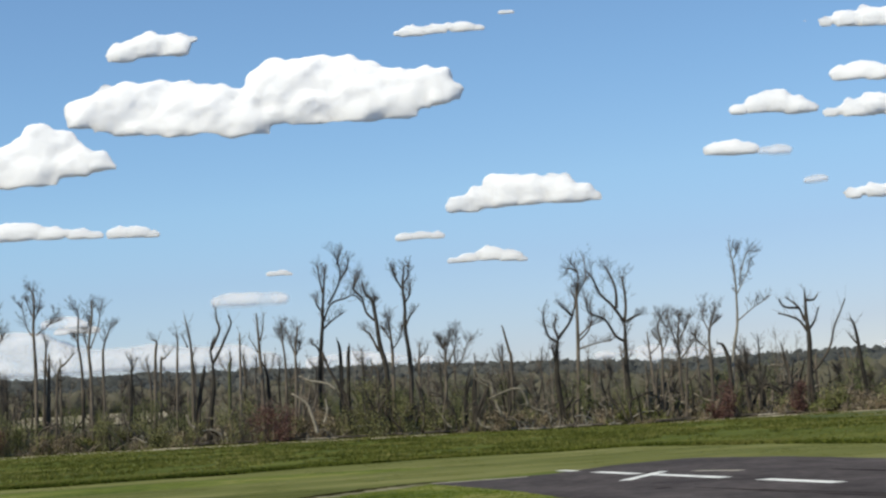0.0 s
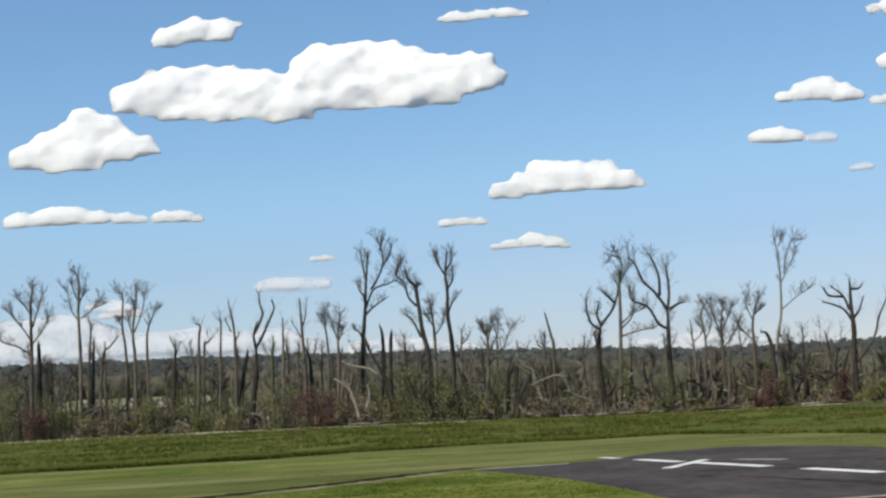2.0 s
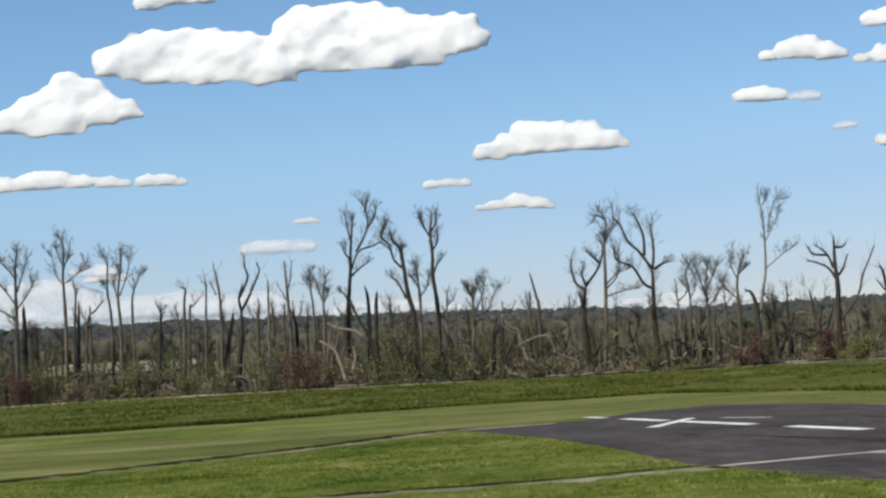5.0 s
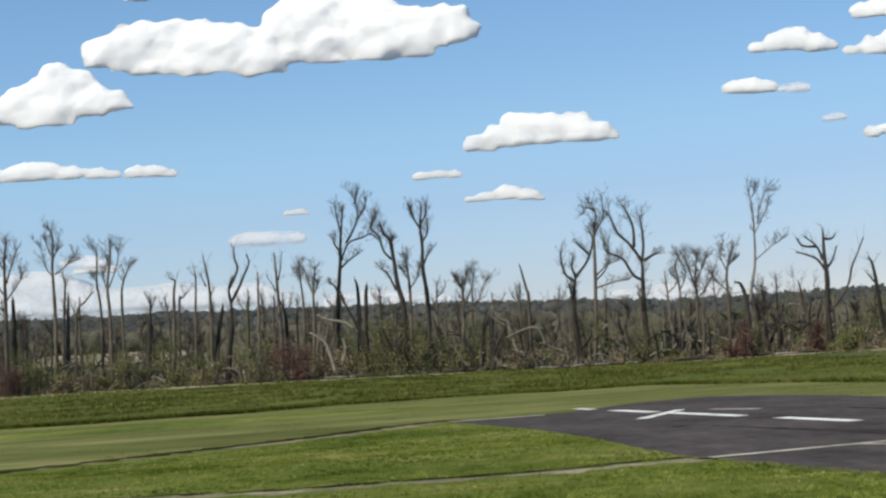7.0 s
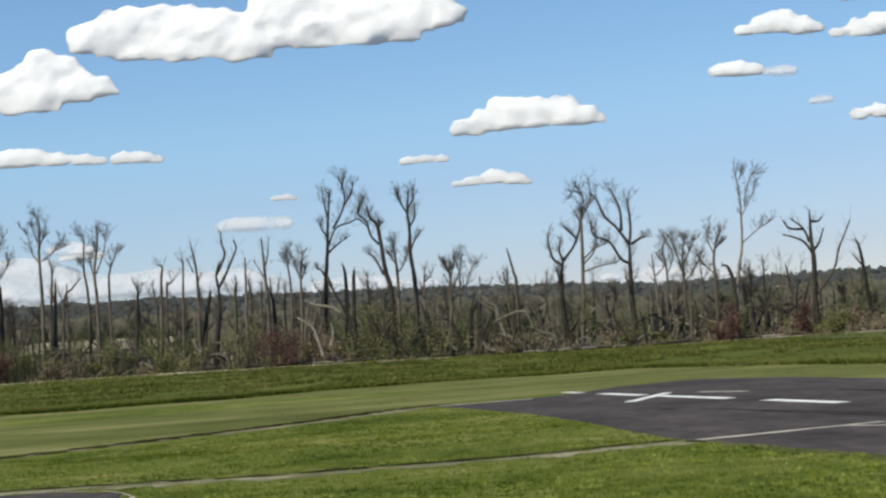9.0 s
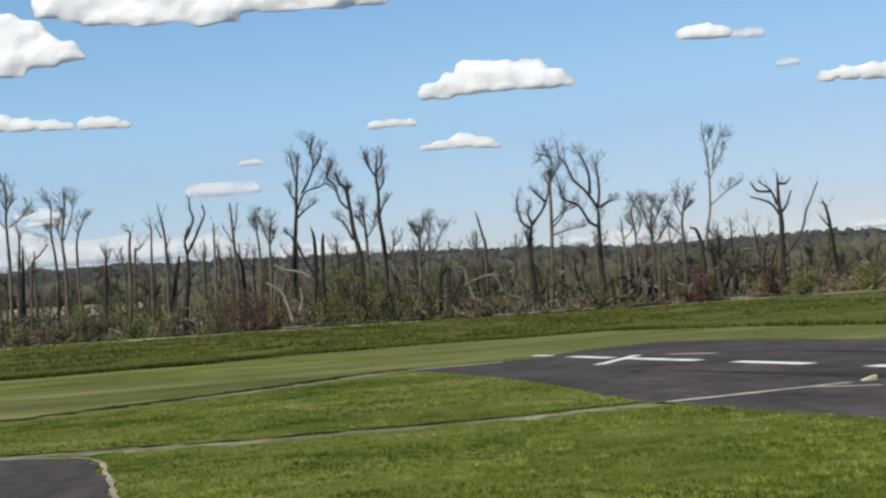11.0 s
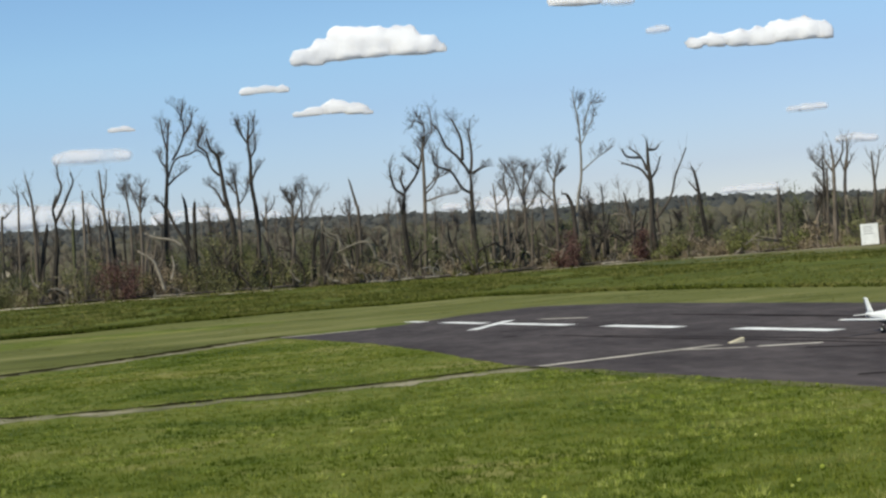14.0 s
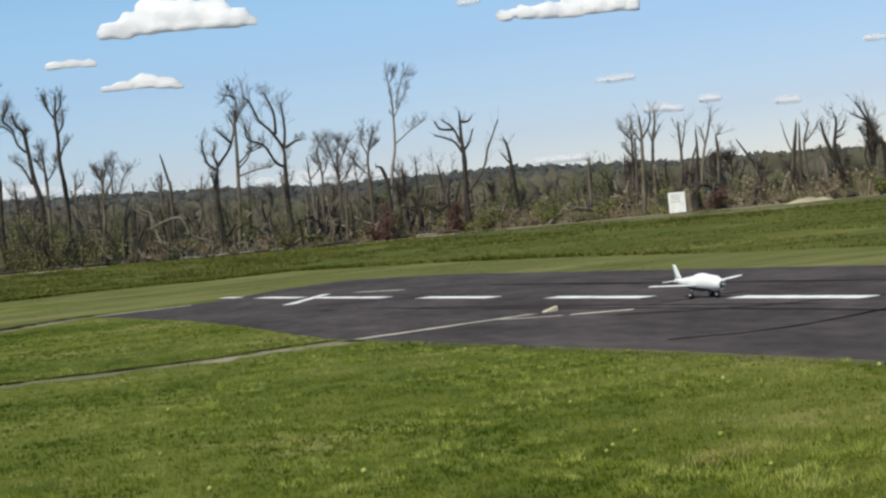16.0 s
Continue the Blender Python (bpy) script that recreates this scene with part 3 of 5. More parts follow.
dead_tree(-18.3, 195.6, 0.20, 'dark', 0, ((0, -0.2), (-0.1, 6), (-0.2, 8), (-0.9, 10)))
dead_tree(-21.9, 195.3, 0.13, 'grey', 1, ((0, -0.2), (0.3, 9.4), (0.4, 13.1)))
dead_tree(-15.3, 192.2, 0.16, 'grey', 4, ((0, -0.2), (0.4, 6.4), (0.5, 10.3), (0.9, 13.3)),
          ((0.5, 9.7), (-0.1, 11.7), (-0.5, 13)),
          ((0.6, 10), (1.2, 11.6)))
dead_tree(-16.6, 195.7, 0.13, 'grey', 4, ((0, -0.2), (0.3, 8.5), (0.1, 11.9), (0.1, 13.9)),
          ((0.2, 11.2), (-0.4, 13)))
dead_tree(-12.6, 194.7, 0.23, 'dark', 3, ((0, -0.2), (0.3, 6.3), (0.6, 10.3), (1, 13.6), (1.2, 16.3), (1.7, 20.3)),
          ((1, 13.6), (2.1, 15.9), (3.8, 16.5), (4.8, 16.9), (5.8, 16)),
          ((1.8, 15.9), (2.9, 17.5), (3.5, 19.5), (2.9, 21.9)),
          ((1.3, 17), (0.9, 19), (0.7, 20.7)),
          ((3.2, 18.5), (4.2, 19.8), (4.6, 21.3)),
          ((3.1, 20.5), (3.6, 22.2)),
          ((1, 15), (0.4, 16), (0.3, 16.7)),
          ((1.1, 13), (2, 13.9), (3.4, 14.8)),
          ((0.6, 10), (0.1, 11), (-0.4, 11.2)))
dead_tree(-8.9, 193.2, 0.23, 'dark', 0, ((0, -0.2), (0, 2.2), (-0.8, 5.5), (-2, 7.9), (-2.9, 10)))
dead_tree(-4.4, 191.7, 0.26, 'dark', 4, ((0, -0.2), (0.1, 4.6), (0, 8.2), (-0.5, 10.5), (-0.8, 13.8), (-1.1, 15.8), (-1.8, 16.6), (-2.1, 17.9)),
          ((-1, 13.5), (-1.9, 14.6), (-2.3, 16.3), (-3.2, 17.3), (-2.9, 18.9)),
          ((-1, 15.2), (-0.7, 16)),
          ((-0.7, 9.9), (-1.6, 11.9), (-2.4, 12.6)),
          ((-3.2, 17.3), (-2.4, 19.2)))
dead_tree(-2.3, 195.9, 0.23, 'dark', 3, ((0, -0.2), (0.7, 5.9), (0.7, 9.2), (0.4, 12.6), (0.5, 15.3), (0.4, 17.3), (0.7, 20)),
          ((0.4, 17.3), (-0.4, 18.7), (-0.9, 20.4)),
          ((0.4, 12.6), (1, 13.9), (1.7, 14.7)),
          ((0.4, 17.7), (1.2, 19), (1.2, 20.3)),
          ((0.5, 15.6), (1.2, 16.6), (1.3, 17.9)),
          ((-0.4, 18.7), (-0.6, 19.7)))
dead_tree(-0.5, 193.9, 0.20, 'dark', 0, ((0, -0.2), (0, 2.5), (-0.2, 5.1), (-0.6, 6.5)))
dead_tree(-3.9, 195.2, 0.17, 'grey', 5, ((0, -0.2), (0.3, 8.6), (0.2, 12), (0, 14)),
          ((0.2, 10), (1.2, 11.2), (1.6, 12.6)),
          ((0.2, 11.3), (-0.6, 12.7)))
dead_tree(2.2, 195.8, 0.17, 'grey', 5, ((0, -0.2), (0.4, 8.4), (0.3, 10.4)),
          ((0.4, 9.7), (-0.3, 11.4)),
          ((0.5, 9.4), (1.1, 11.7)),
          ((0.4, 7.7), (1.7, 10.3), (1.5, 12)),
          ((0.3, 6.4), (2.2, 8.3), (3, 10.2), (3.5, 10.9)))
dead_tree(10.1, 194.8, 0.17, 'grey', 0, ((0, -0.2), (0.2, 8.1), (0, 9.4), (-0.4, 11.4), (-0.6, 12.3)))
dead_tree(-10.1, 196.3, 0.20, 'dark', 0, ((0, -0.2), (0.3, 8.9), (0.2, 11), (0, 11.7)))
dead_tree(-9.2, 193.7, 0.20, 'dark', 0, ((0, -0.2), (0.4, 8.8), (0.6, 10.8)))
dead_tree(-5.8, 195.6, 0.23, 'dark', 0, ((0, -0.2), (-0.1, 3.4), (-1.1, 4.8), (-1.3, 6.1)))
dead_tree(-5.6, 193.8, 0.20, 'dark', 0, ((0, -0.2), (0.4, 3.3), (1.1, 4.6), (1.5, 5.6)))
dead_tree(4.5, 196.1, 0.23, 'dark', 0, ((0, -0.2), (0.1, 1.6), (0.3, 4.3), (0.9, 6.3)))
dead_tree(5.6, 195.8, 0.27, 'dark', 0, ((0, -0.2), (0.1, 4.3), (0.4, 6.6)))
dead_tree(5.4, 191.9, 0.23, 'dark', 0, ((0, -0.2), (0.5, 2.2), (1.3, 4.1), (1.8, 5.1)))
dead_tree(3.3, 192.1, 0.20, 'dark', 0, ((0, -0.2), (-0.3, 2.7), (-1.2, 4.2), (-2.8, 4.5)))
dead_tree(9.5, 192.4, 0.26, 'dark', 0, ((0, -0.2), (0, 1.5), (0.2, 4.4), (0.2, 6)))
dead_tree(16.2, 196, 0.30, 'dark', 3, ((0, -0.2), (-0.2, 1.5), (-0.5, 5.2), (-0.4, 8.6), (-0.1, 10.6)),
          ((-0.1, 10.6), (1.5, 12.5), (2.4, 14.8), (2.1, 16.1)),
          ((-0.3, 10.2), (-1.3, 11), (-1.7, 12.7), (-1.7, 13.7)),
          ((-0.6, 7.9), (-1, 9.9)),
          ((-0.1, 10.6), (-0.4, 11.9), (-0.1, 13.2)),
          ((1.8, 13.1), (1, 13.9), (0.2, 14.7)))
dead_tree(17.5, 193.3, 0.20, 'grey', 4, ((0, -0.2), (0.6, 8.3), (0.9, 14.9), (0.9, 16.3)),
          ((1, 15.3), (1.5, 16.2), (2.3, 17.5), (2.3, 20.2)),
          ((1, 15.6), (1.3, 17.2), (1.2, 18.6), (0.6, 19.3)),
          ((0.8, 10), (2, 11.2), (2.4, 12.8), (2, 14.2)),
          ((0.9, 10.6), (2.3, 11.7), (4, 12.3)),
          ((0.8, 9.1), (2.8, 9.6), (4.4, 9.7)),
          ((1.2, 18.2), (0.2, 18.6), (-0.4, 17.7)))
dead_tree(23.9, 193.7, 0.33, 'dark', 3, ((0, -0.2), (-0.1, 0.8), (-0.2, 6.1), (-0.1, 9.4), (0, 12)),
          ((0, 12), (-1.3, 14.1), (-2.5, 15.5), (-3.3, 17.6), (-4.1, 18.6)),
          ((0, 12), (0.4, 14), (0.4, 16.6), (0.3, 17.5)),
          ((-0.8, 13.7), (-0.7, 16.1), (-1.3, 18.1), (-1.6, 18.8)),
          ((-0.1, 9.7), (-1.2, 10.4), (-2.4, 12.4), (-4.2, 13.3), (-4.5, 15)),
          ((0.2, 12), (1.3, 12.6), (1.9, 12.7)))
dead_tree(27.1, 190.9, 0.13, 'grey', 4, ((0, -0.2), (0.3, 5.1), (0.5, 8.4), (0.2, 11), (0.7, 12.3)),
          ((0.5, 8.1), (1.2, 9.6), (1.1, 11)),
          ((0.4, 9), (-0.3, 10.4)))
dead_tree(29.6, 191.2, 0.20, 'grey', 6, ((0, -0.2), (0.1, 1.1), (-0.1, 4.4), (0, 7.6), (0, 10.2)),
          ((0, 8.3), (-0.6, 10.9), (-0.8, 12.3)),
          ((0, 8.9), (1, 10.8), (1.8, 12.1)),
          ((0.1, 10.2), (0.5, 12.5)),
          ((0, 7), (1.2, 8.5), (2.1, 10.4)))
dead_tree(32.7, 189.5, 0.16, 'grey', 4, ((0, -0.2), (0.2, 6.7), (0.2, 9.3), (0.6, 11.2), (1.3, 12.8)),
          ((0.3, 7.5), (-0.9, 9), (-1.2, 9.7)),
          ((0.3, 9.9), (-0.4, 11.9), (0.1, 13.5)),
          ((0.5, 10.6), (1.5, 11.5)))
dead_tree(34.8, 188.6, 0.23, 'dark', 0, ((0, -0.2), (0, 5.9), (-0.5, 8.2), (-1.2, 8.6)))
dead_tree(34.8, 189.9, 0.14, 'pale', 3, ((0, -0.2), (0.8, 7.2), (1.5, 10.4), (1.7, 13.6), (1.7, 16.9), (1.3, 20.1)),
          ((1.7, 14), (2.4, 15.2), (3.2, 16.8), (3.6, 18.1)),
          ((2.2, 15.1), (2.4, 16.8), (3.2, 18.8), (3.8, 18.7)),
          ((1.8, 18.3), (2.4, 19.6)),
          ((1.6, 11), (3.5, 12.5), (4.9, 13.3)))
dead_tree(42.9, 183, 0.28, 'dark', 1, ((-0.1, -0.2), (-0.3, 4), (0, 8.3), (-0.1, 10.8), (0, 13.3)),
          ((-0.1, 9), (-0.8, 10.3), (-2, 11), (-2.9, 11.3)),
          ((-0.3, 10.2), (-0.8, 11.8), (-2, 13)),
          ((-0.8, 11.7), (-2.5, 11.9), (-3.1, 12.8)),
          ((0.1, 9.3), (0.9, 10.1), (1.7, 11.7)),
          ((0.1, 12.5), (0.9, 12.5), (1.4, 12.9)),
          ((-0.1, 4.3), (1.3, 5.7), (2.4, 7.2), (3.2, 9.4), (3.9, 10.6), (4.9, 12.5)))
dead_tree(38.4, 190.4, 0.23, 'dark', 1, ((0, -0.2), (0.3, 3.1), (-0.3, 4.5)),
          ((0.3, 2.8), (0.8, 4.1)))
dead_tree(41.5, 186.9, 0.22, 'dark', 1, ((0, -0.2), (-0.2, 1), (-0.3, 3.5), (-0.7, 6.1), (-1, 8)),
          ((-0.3, 3.5), (0.1, 6.1)))
dead_tree(46.8, 176.3, 0.21, 'dark', 1, ((0, -0.2), (0.1, 2.2), (-0.2, 4.7), (-0.4, 7.2), (-0.7, 9.1), (-1, 9.8)),
          ((-0.4, 6.9), (-1.3, 8.3)))
dead_tree(50.7, 164.3, 0.14, 'dark', 1, ((0, -0.2), (0.1, 1), (0.9, 3.8), (1.1, 6.4)))
dead_tree(53.1, 156.3, 0.19, 'dark', 0, ((0.1, -0.2), (-0.1, 1.6), (-1.2, 2.6), (-1.6, 3.8)),
          ((-0.1, 1.6), (0.8, 2.4)))
dead_tree(52.8, 153.5, 0.13, 'grey', 1, ((0, -0.2), (0, 1), (0.2, 6), (0.3, 7.6)))
dead_tree(52.1, 150.1, 0.18, 'grey', 1, ((0, -0.2), (0.2, 2.1), (0.4, 5.8), (0.5, 7.9), (0.4, 9.6)),
          ((0.6, 7.4), (1.3, 8.7), (1.3, 10)),
          ((0.5, 6.9), (-0.1, 8.3), (0, 9.7)))
dead_tree(53.8, 150.9, 0.15, 'grey', 1, ((0, -0.2), (-0.1, 2.5), (0, 5.7), (0.2, 7.3), (0.5, 8.9), (0.5, 10.1)),
          ((0.3, 7.3), (0.9, 8.6)),
          ((0.1, 6.8), (-0.3, 8.2)))
dead_tree(54.7, 147.8, 0.15, 'grey', 1, ((0, -0.2), (0.5, 2.3), (0.9, 4.9), (0.9, 7), (0.9, 8.6)),
          ((1, 5.9), (1.6, 7.5), (2, 8.7)))
dead_tree(55.7, 145.1, 0.15, 'dark', 0, ((0, -0.2), (0.2, 3.1), (0.4, 5.7), (0.4, 7.5)))
dead_tree(55.2, 143.1, 0.12, 'grey', 1, ((0, -0.2), (0.3, 2.6), (0.7, 5.1), (1.3, 7.1), (1.8, 9.1)),
          ((0.9, 6.1), (0.8, 7.7)))
dead_tree(56.4, 141.7, 0.12, 'grey', 1, ((0, -0.2), (0.4, 4.9), (0.4, 6), (0.4, 6.7), (0.9, 6.8)))
dead_tree(59.4, 128.2, 0.13, 'grey', 1, ((0, -0.2), (-0.1, 0.7), (-0.4, 3.1), (-0.4, 5), (0.2, 6.6)),
          ((-0.3, 4.9), (0.3, 5.7), (0.8, 6.6)))
dead_tree(60.3, 132.7, 0.16, 'dark', 0, ((0, -0.2), (0, 1.5), (-0.3, 2.8), (-0.3, 3.1)))
dead_tree(61.7, 125.3, 0.19, 'dark', 1, ((0, -0.2), (-0.4, 0.9), (-1.1, 2.4), (-1.7, 4), (-2.1, 5.2), (-2.3, 6.4)))
dead_tree(60.7, 124.7, 0.15, 'dark', 1, ((0, -0.2), (-0.4, 2.8), (-0.7, 4.2), (-0.4, 6), (-0.4, 6.7)),
          ((-0.5, 5.3), (0.2, 5.7), (0.5, 6.2)),
          ((-0.5, 4.9), (0.2, 5.1)))
dead_tree(61.6, 119.1, 0.16, 'dark', 1, ((0, -0.2), (0.3, 2.8), (0.1, 3.7), (-0.7, 4.7), (-1.3, 6), (-2.1, 7.4)),
          ((-1.3, 5.9), (-2.4, 6.6)),
          ((-0.7, 4.6), (-1.6, 3.4), (-1.2, 2)),
          ((-0.8, 4.8), (-1.1, 6.7), (-1.1, 7.4)))
dead_tree(63.5, 123.1, 0.19, 'dark', 1, ((0, -0.2), (0.1, 1.9), (-0.1, 4.3)))


# bare trees standing deeper in the wood
def grown_tree(name, tall, seed):
    rng = random.Random(seed)
    lean = rng.uniform(-0.08, 0.10)
    trunk = [(0, -0.2), (lean * tall * 0.3 + rng.uniform(-0.2, 0.2), tall * 0.35), (lean * tall * 0.6 + rng.uniform(-0.3, 0.3), tall * 0.7), (lean * tall + rng.uniform(-0.3, 0.3), tall)]
    limbs = []
    for k in range(rng.randint(3, 6)):
        b = rng.uniform(0.35, 0.85)
        a = lean * tall * b
        out = rng.choice((-1, 1)) * rng.uniform(0.5, 1.4) * tall * 0.12
        up = rng.uniform(0.8, 1.8) * tall * 0.12
        limbs.append(((a, tall * b), (a + out * 0.6, tall * b + up * 0.4), (a + out, tall * b + up)))
    return dead_tree(-300 + seed * 5, -200, 0.07 + tall * 0.009, rng.choice(("grey", "grey", "dark")), rng.choice((2, 3, 4)), trunk, *limbs, group="bare trees deeper in the wood", z=0)


wood_rng = random.Random(11)
kinds = [grown_tree("tree", t, k) for k, t in enumerate((6.5, 7.5, 8.5, 9.5, 10.5, 11.5, 8.0, 5.0, 4.0, 12.0))]
for k in range(185):
    a = math.radians(wood_rng.uniform(-20, 29) if k % 5 else wood_rng.uniform(-18, -3))
    out = np.interp(math.degrees(a), EDGE_AT, EDGE_OUT) / math.cos(a) + wood_rng.uniform(8, 95)
    x, y = out * math.sin(a), out * math.cos(a)
    m = Matrix.LocRotScale((x, y, float(height(x, y)) - 0.1), Euler((0, 0, wood_rng.uniform(0, 6.28))), None)
    tree = kinds[k] if k < len(kinds) else kinds[wood_rng.choice((0, 1, 2, 3, 4, 5, 6, 7, 9) if a < 0.21 else (7, 8, 8, 0))]
    if k < len(kinds):
        tree.matrix_basis = m
    else:
        copy_thing(tree, m)


thicket = bmesh.new()
for k in range(170):
    a = math.radians(wood_rng.uniform(-19, 13 if k % 3 else -3))
    out = np.interp(math.degrees(a), EDGE_AT, EDGE_OUT) / math.cos(a) + wood_rng.uniform(15, 80)
    x, y = out * math.sin(a), out * math.cos(a)
    tall = wood_rng.uniform(5.5, 10.5)
    foot = Vector((x, y, float(height(x, y)) - 0.2))
    stem = spline([foot, foot + Vector((wood_rng.uniform(-0.4, 0.4), 0, tall * 0.55)), foot + Vector((wood_rng.uniform(-0.9, 0.9), 0, tall))], 4)
    tube(thicket, stem, 0.09, 0.02, 4, cap=False)
    twigs(thicket, stem, 0.02, 16, 2.2, wood_rng, 1)
thicket = linked("thicket", thicket, STEMS)
tagged(thicket, "thicket of thin bare trees far in the wood", "thicket", kind="stuff")


def blade_fan(count, where, tall, wide, mat, name, seed, blades=6, parent=None, slim=1.0):
    """Fans of slender upright blades, for grass, brush and far bare crowns. where(n, rng) gives their feet."""
    rng = np.random.default_rng(seed)
    feet = where(count, rng)
    n = len(feet) * blades
    f = np.repeat(feet, blades, axis=0)
    h = np.repeat(rng.uniform(*tall, len(feet)), blades) * rng.uniform(0.45, 1.0, n)
    spread = np.repeat(rng.uniform(*wide, len(feet)), blades)
    turn = rng.uniform(0, 2 * np.pi, n)
    off = np.stack([np.cos(turn), np.sin(turn)], 1) * (spread * rng.uniform(0, 1, n))[:, None]
    thick = (h * 0.035 + spread * 0.10) * rng.uniform(0.5, 1.2, n) * slim
    yaw = rng.uniform(0, np.pi, n)
    d = np.stack([np.cos(yaw), np.sin(yaw)], 1) * thick[:, None]
    z = f[:, 2]
    base = f[:, :2] + off * 0.35
    tip = f[:, :2] + off * 1.2
    v = np.empty((n, 3, 3))
    v[:, 0, :2], v[:, 0, 2] = base - d, z - 0.02
    v[:, 1, :2], v[:, 1, 2] = base + d, z - 0.02
    v[:, 2, :2], v[:, 2, 2] = tip, z + h
    return from_arrays(name, v.reshape(-1, 3), np.arange(3 * n).reshape(-1, 3), mat, parent)


def leaf_cloud(count, centre, size, mat, name, seed, leaf=(0.07, 0.16), parent=None):
    """Many small leaves in a lumpy mound."""
    rng = np.random.default_rng(seed)
    lumps = rng.normal(0, 0.45, (9, 3)) * np.array(size) / 2
    lumps[:, 2] = rng.uniform(0.1, 0.8, 9) * size[2]
    own = lumps[rng.integers(0, 9, count)] + rng.normal(0, 0.30, (count, 3)) * np.array(size) * np.array((0.42, 0.42, 0.38))
    own[:, 2] = np.clip(np.abs(own[:, 2]), 0.02, size[2] * 1.05)
    own += np.array(centre)
    s = rng.uniform(*leaf, count)[:, None]
    a, b = rng.normal(0, 1, (count, 3)), rng.normal(0, 1, (count, 3))
    a /= np.linalg.norm(a, axis=1)[:, None]
    b /= np.linalg.norm(b, axis=1)[:, None]
    v = np.stack([own - a * s, own + b * s * 0.5, own + a * s, own - b * s * 0.5], 1)
    return from_arrays(name, v.reshape(-1, 3), np.arange(4 * count).reshape(-1, 4), mat, parent)


def shrub(x, y, wide, tall, leaf, count=None, group="shrubs at the wood edge"):
    """A shrub of several arching stems and many small leaves."""
    rng = random.Random(int(x * 53 + y * 3))
    ob = empty("shrub", x, y, float(height(x, y)))
    words = {"red": "dark red-leaved shrub", "lime": "fresh yellow-green leafy shrub", "olive": "olive green budding shrub", "brown": "brown leafless tangled shrub"}[leaf]
    tagged(ob, f"{words} at the edge of the wood", "shrub", group)
    for k in range(5):
        bm = bmesh.new()
        a, s = rng.uniform(0, 6.28), rng.uniform(0.2, 0.5) * wide
        tip = (math.cos(a) * s, math.sin(a) * s, tall * rng.uniform(0.6, 1.0))
        line = spline([(0.1 * math.cos(a), 0.1 * math.sin(a), -0.1), (tip[0] * 0.4, tip[1] * 0.4, tip[2] * 0.6), tip], 4)
        tube(bm, line, 0.06, 0.02, 5, 0.1)
        twigs(bm, line, 0.02, 7, tall * 0.3, rng)
        part("stem", bm, TWIG, ob)
    leaves = leaf_cloud(count or int((120 + wide * tall * 34) * (3.4 if leaf in ("red", "lime") else 1.9)), (0, 0, 0), (wide, wide * 0.7, tall), LEAF[leaf], "foliage", int(abs(x) * 31 + y), parent=ob)
    tagged(leaves, kind="stuff")
    return ob


shrub(33.5, 184.6, 3.5, 4.7, 'red')
shrub(40.4, 180.3, 3.1, 3.8, 'red')
shrub(-16.9, 189.4, 4.4, 5.6, 'red')
shrub(-50.2, 190.1, 3.9, 3.9, 'red')
shrub(53.8, 136.1, 2.1, 2.3, 'red')
shrub(32, 185.1, 1.9, 1.6, 'red')
shrub(46.9, 163.6, 3.4, 2, 'lime')
shrub(42.5, 175.4, 3, 2.1, 'lime')
shrub(-48.3, 191.6, 3.9, 5.2, 'olive')
shrub(-53.5, 191.7, 3.9, 7.2, 'olive')
shrub(-6.9, 190.7, 5.2, 7.2, 'olive')
shrub(-3, 190.6, 4.6, 5.2, 'olive')
shrub(-8.9, 190.7, 3.9, 3.9, 'olive')
shrub(-21.3, 191, 3.9, 5.9, 'olive')
shrub(-31.8, 191.2, 4.6, 3.9, 'olive')
shrub(-26.5, 191.1, 3.9, 3.3, 'olive')
shrub(-36.4, 191.3, 3.9, 4.6, 'olive')
shrub(-41.6, 191.4, 3.9, 3.6, 'brown')
shrub(-12.8, 190.8, 3.3, 3.9, 'brown')
shrub(0.9, 190.5, 3.9, 4.6, 'olive')
shrub(8, 190.3, 3.9, 2.6, 'brown')
shrub(46.6, 164.4, 1.4, 2.8, 'lime')
shrub(54.5, 137.3, 1.9, 1.4, 'olive')
shrub(59.8, 116.9, 1.2, 1.6, 'lime')
low = random.Random(5)
patches = [shrub(-400 - 6 * k, -200, low.uniform(2.2, 4.0), low.uniform(1.4, 3.2), c) for k, c in enumerate(("olive", "olive", "brown", "brown", "olive", "brown", "lime", "brown"))]
for k in range(150):
    a = math.radians(low.uniform(-19, 28))
    out = np.interp(math.degrees(a), EDGE_AT, EDGE_OUT) / math.cos(a) + low.uniform(0, 1) ** 2 * 40 + 0.5
    x, y = out * math.sin(a), out * math.cos(a)
    which = patches[low.choice((0, 1, 2, 3, 4, 5, 6, 7))] if k >= len(patches) else patches[k]
    m = pose(x, y, float(height(x, y)), 0, 0, low.uniform(0, 360))
    if k < len(patches):
        which.matrix_basis = m
    else:
        copy_thing(which, m)


def in_the_wood(lo, hi, a0=-21, a1=30):
    def where(n, rng):
        a = np.radians(rng.uniform(a0, a1, n))
        r = np.interp(np.degrees(a), EDGE_AT, EDGE_OUT) / np.cos(a) + lo + (hi - lo) * rng.uniform(0, 1, n) ** 1.4
        x, y = r * np.sin(a), r * np.cos(a)
        return np.stack([x, y, height(x, y)], 1)
    return where


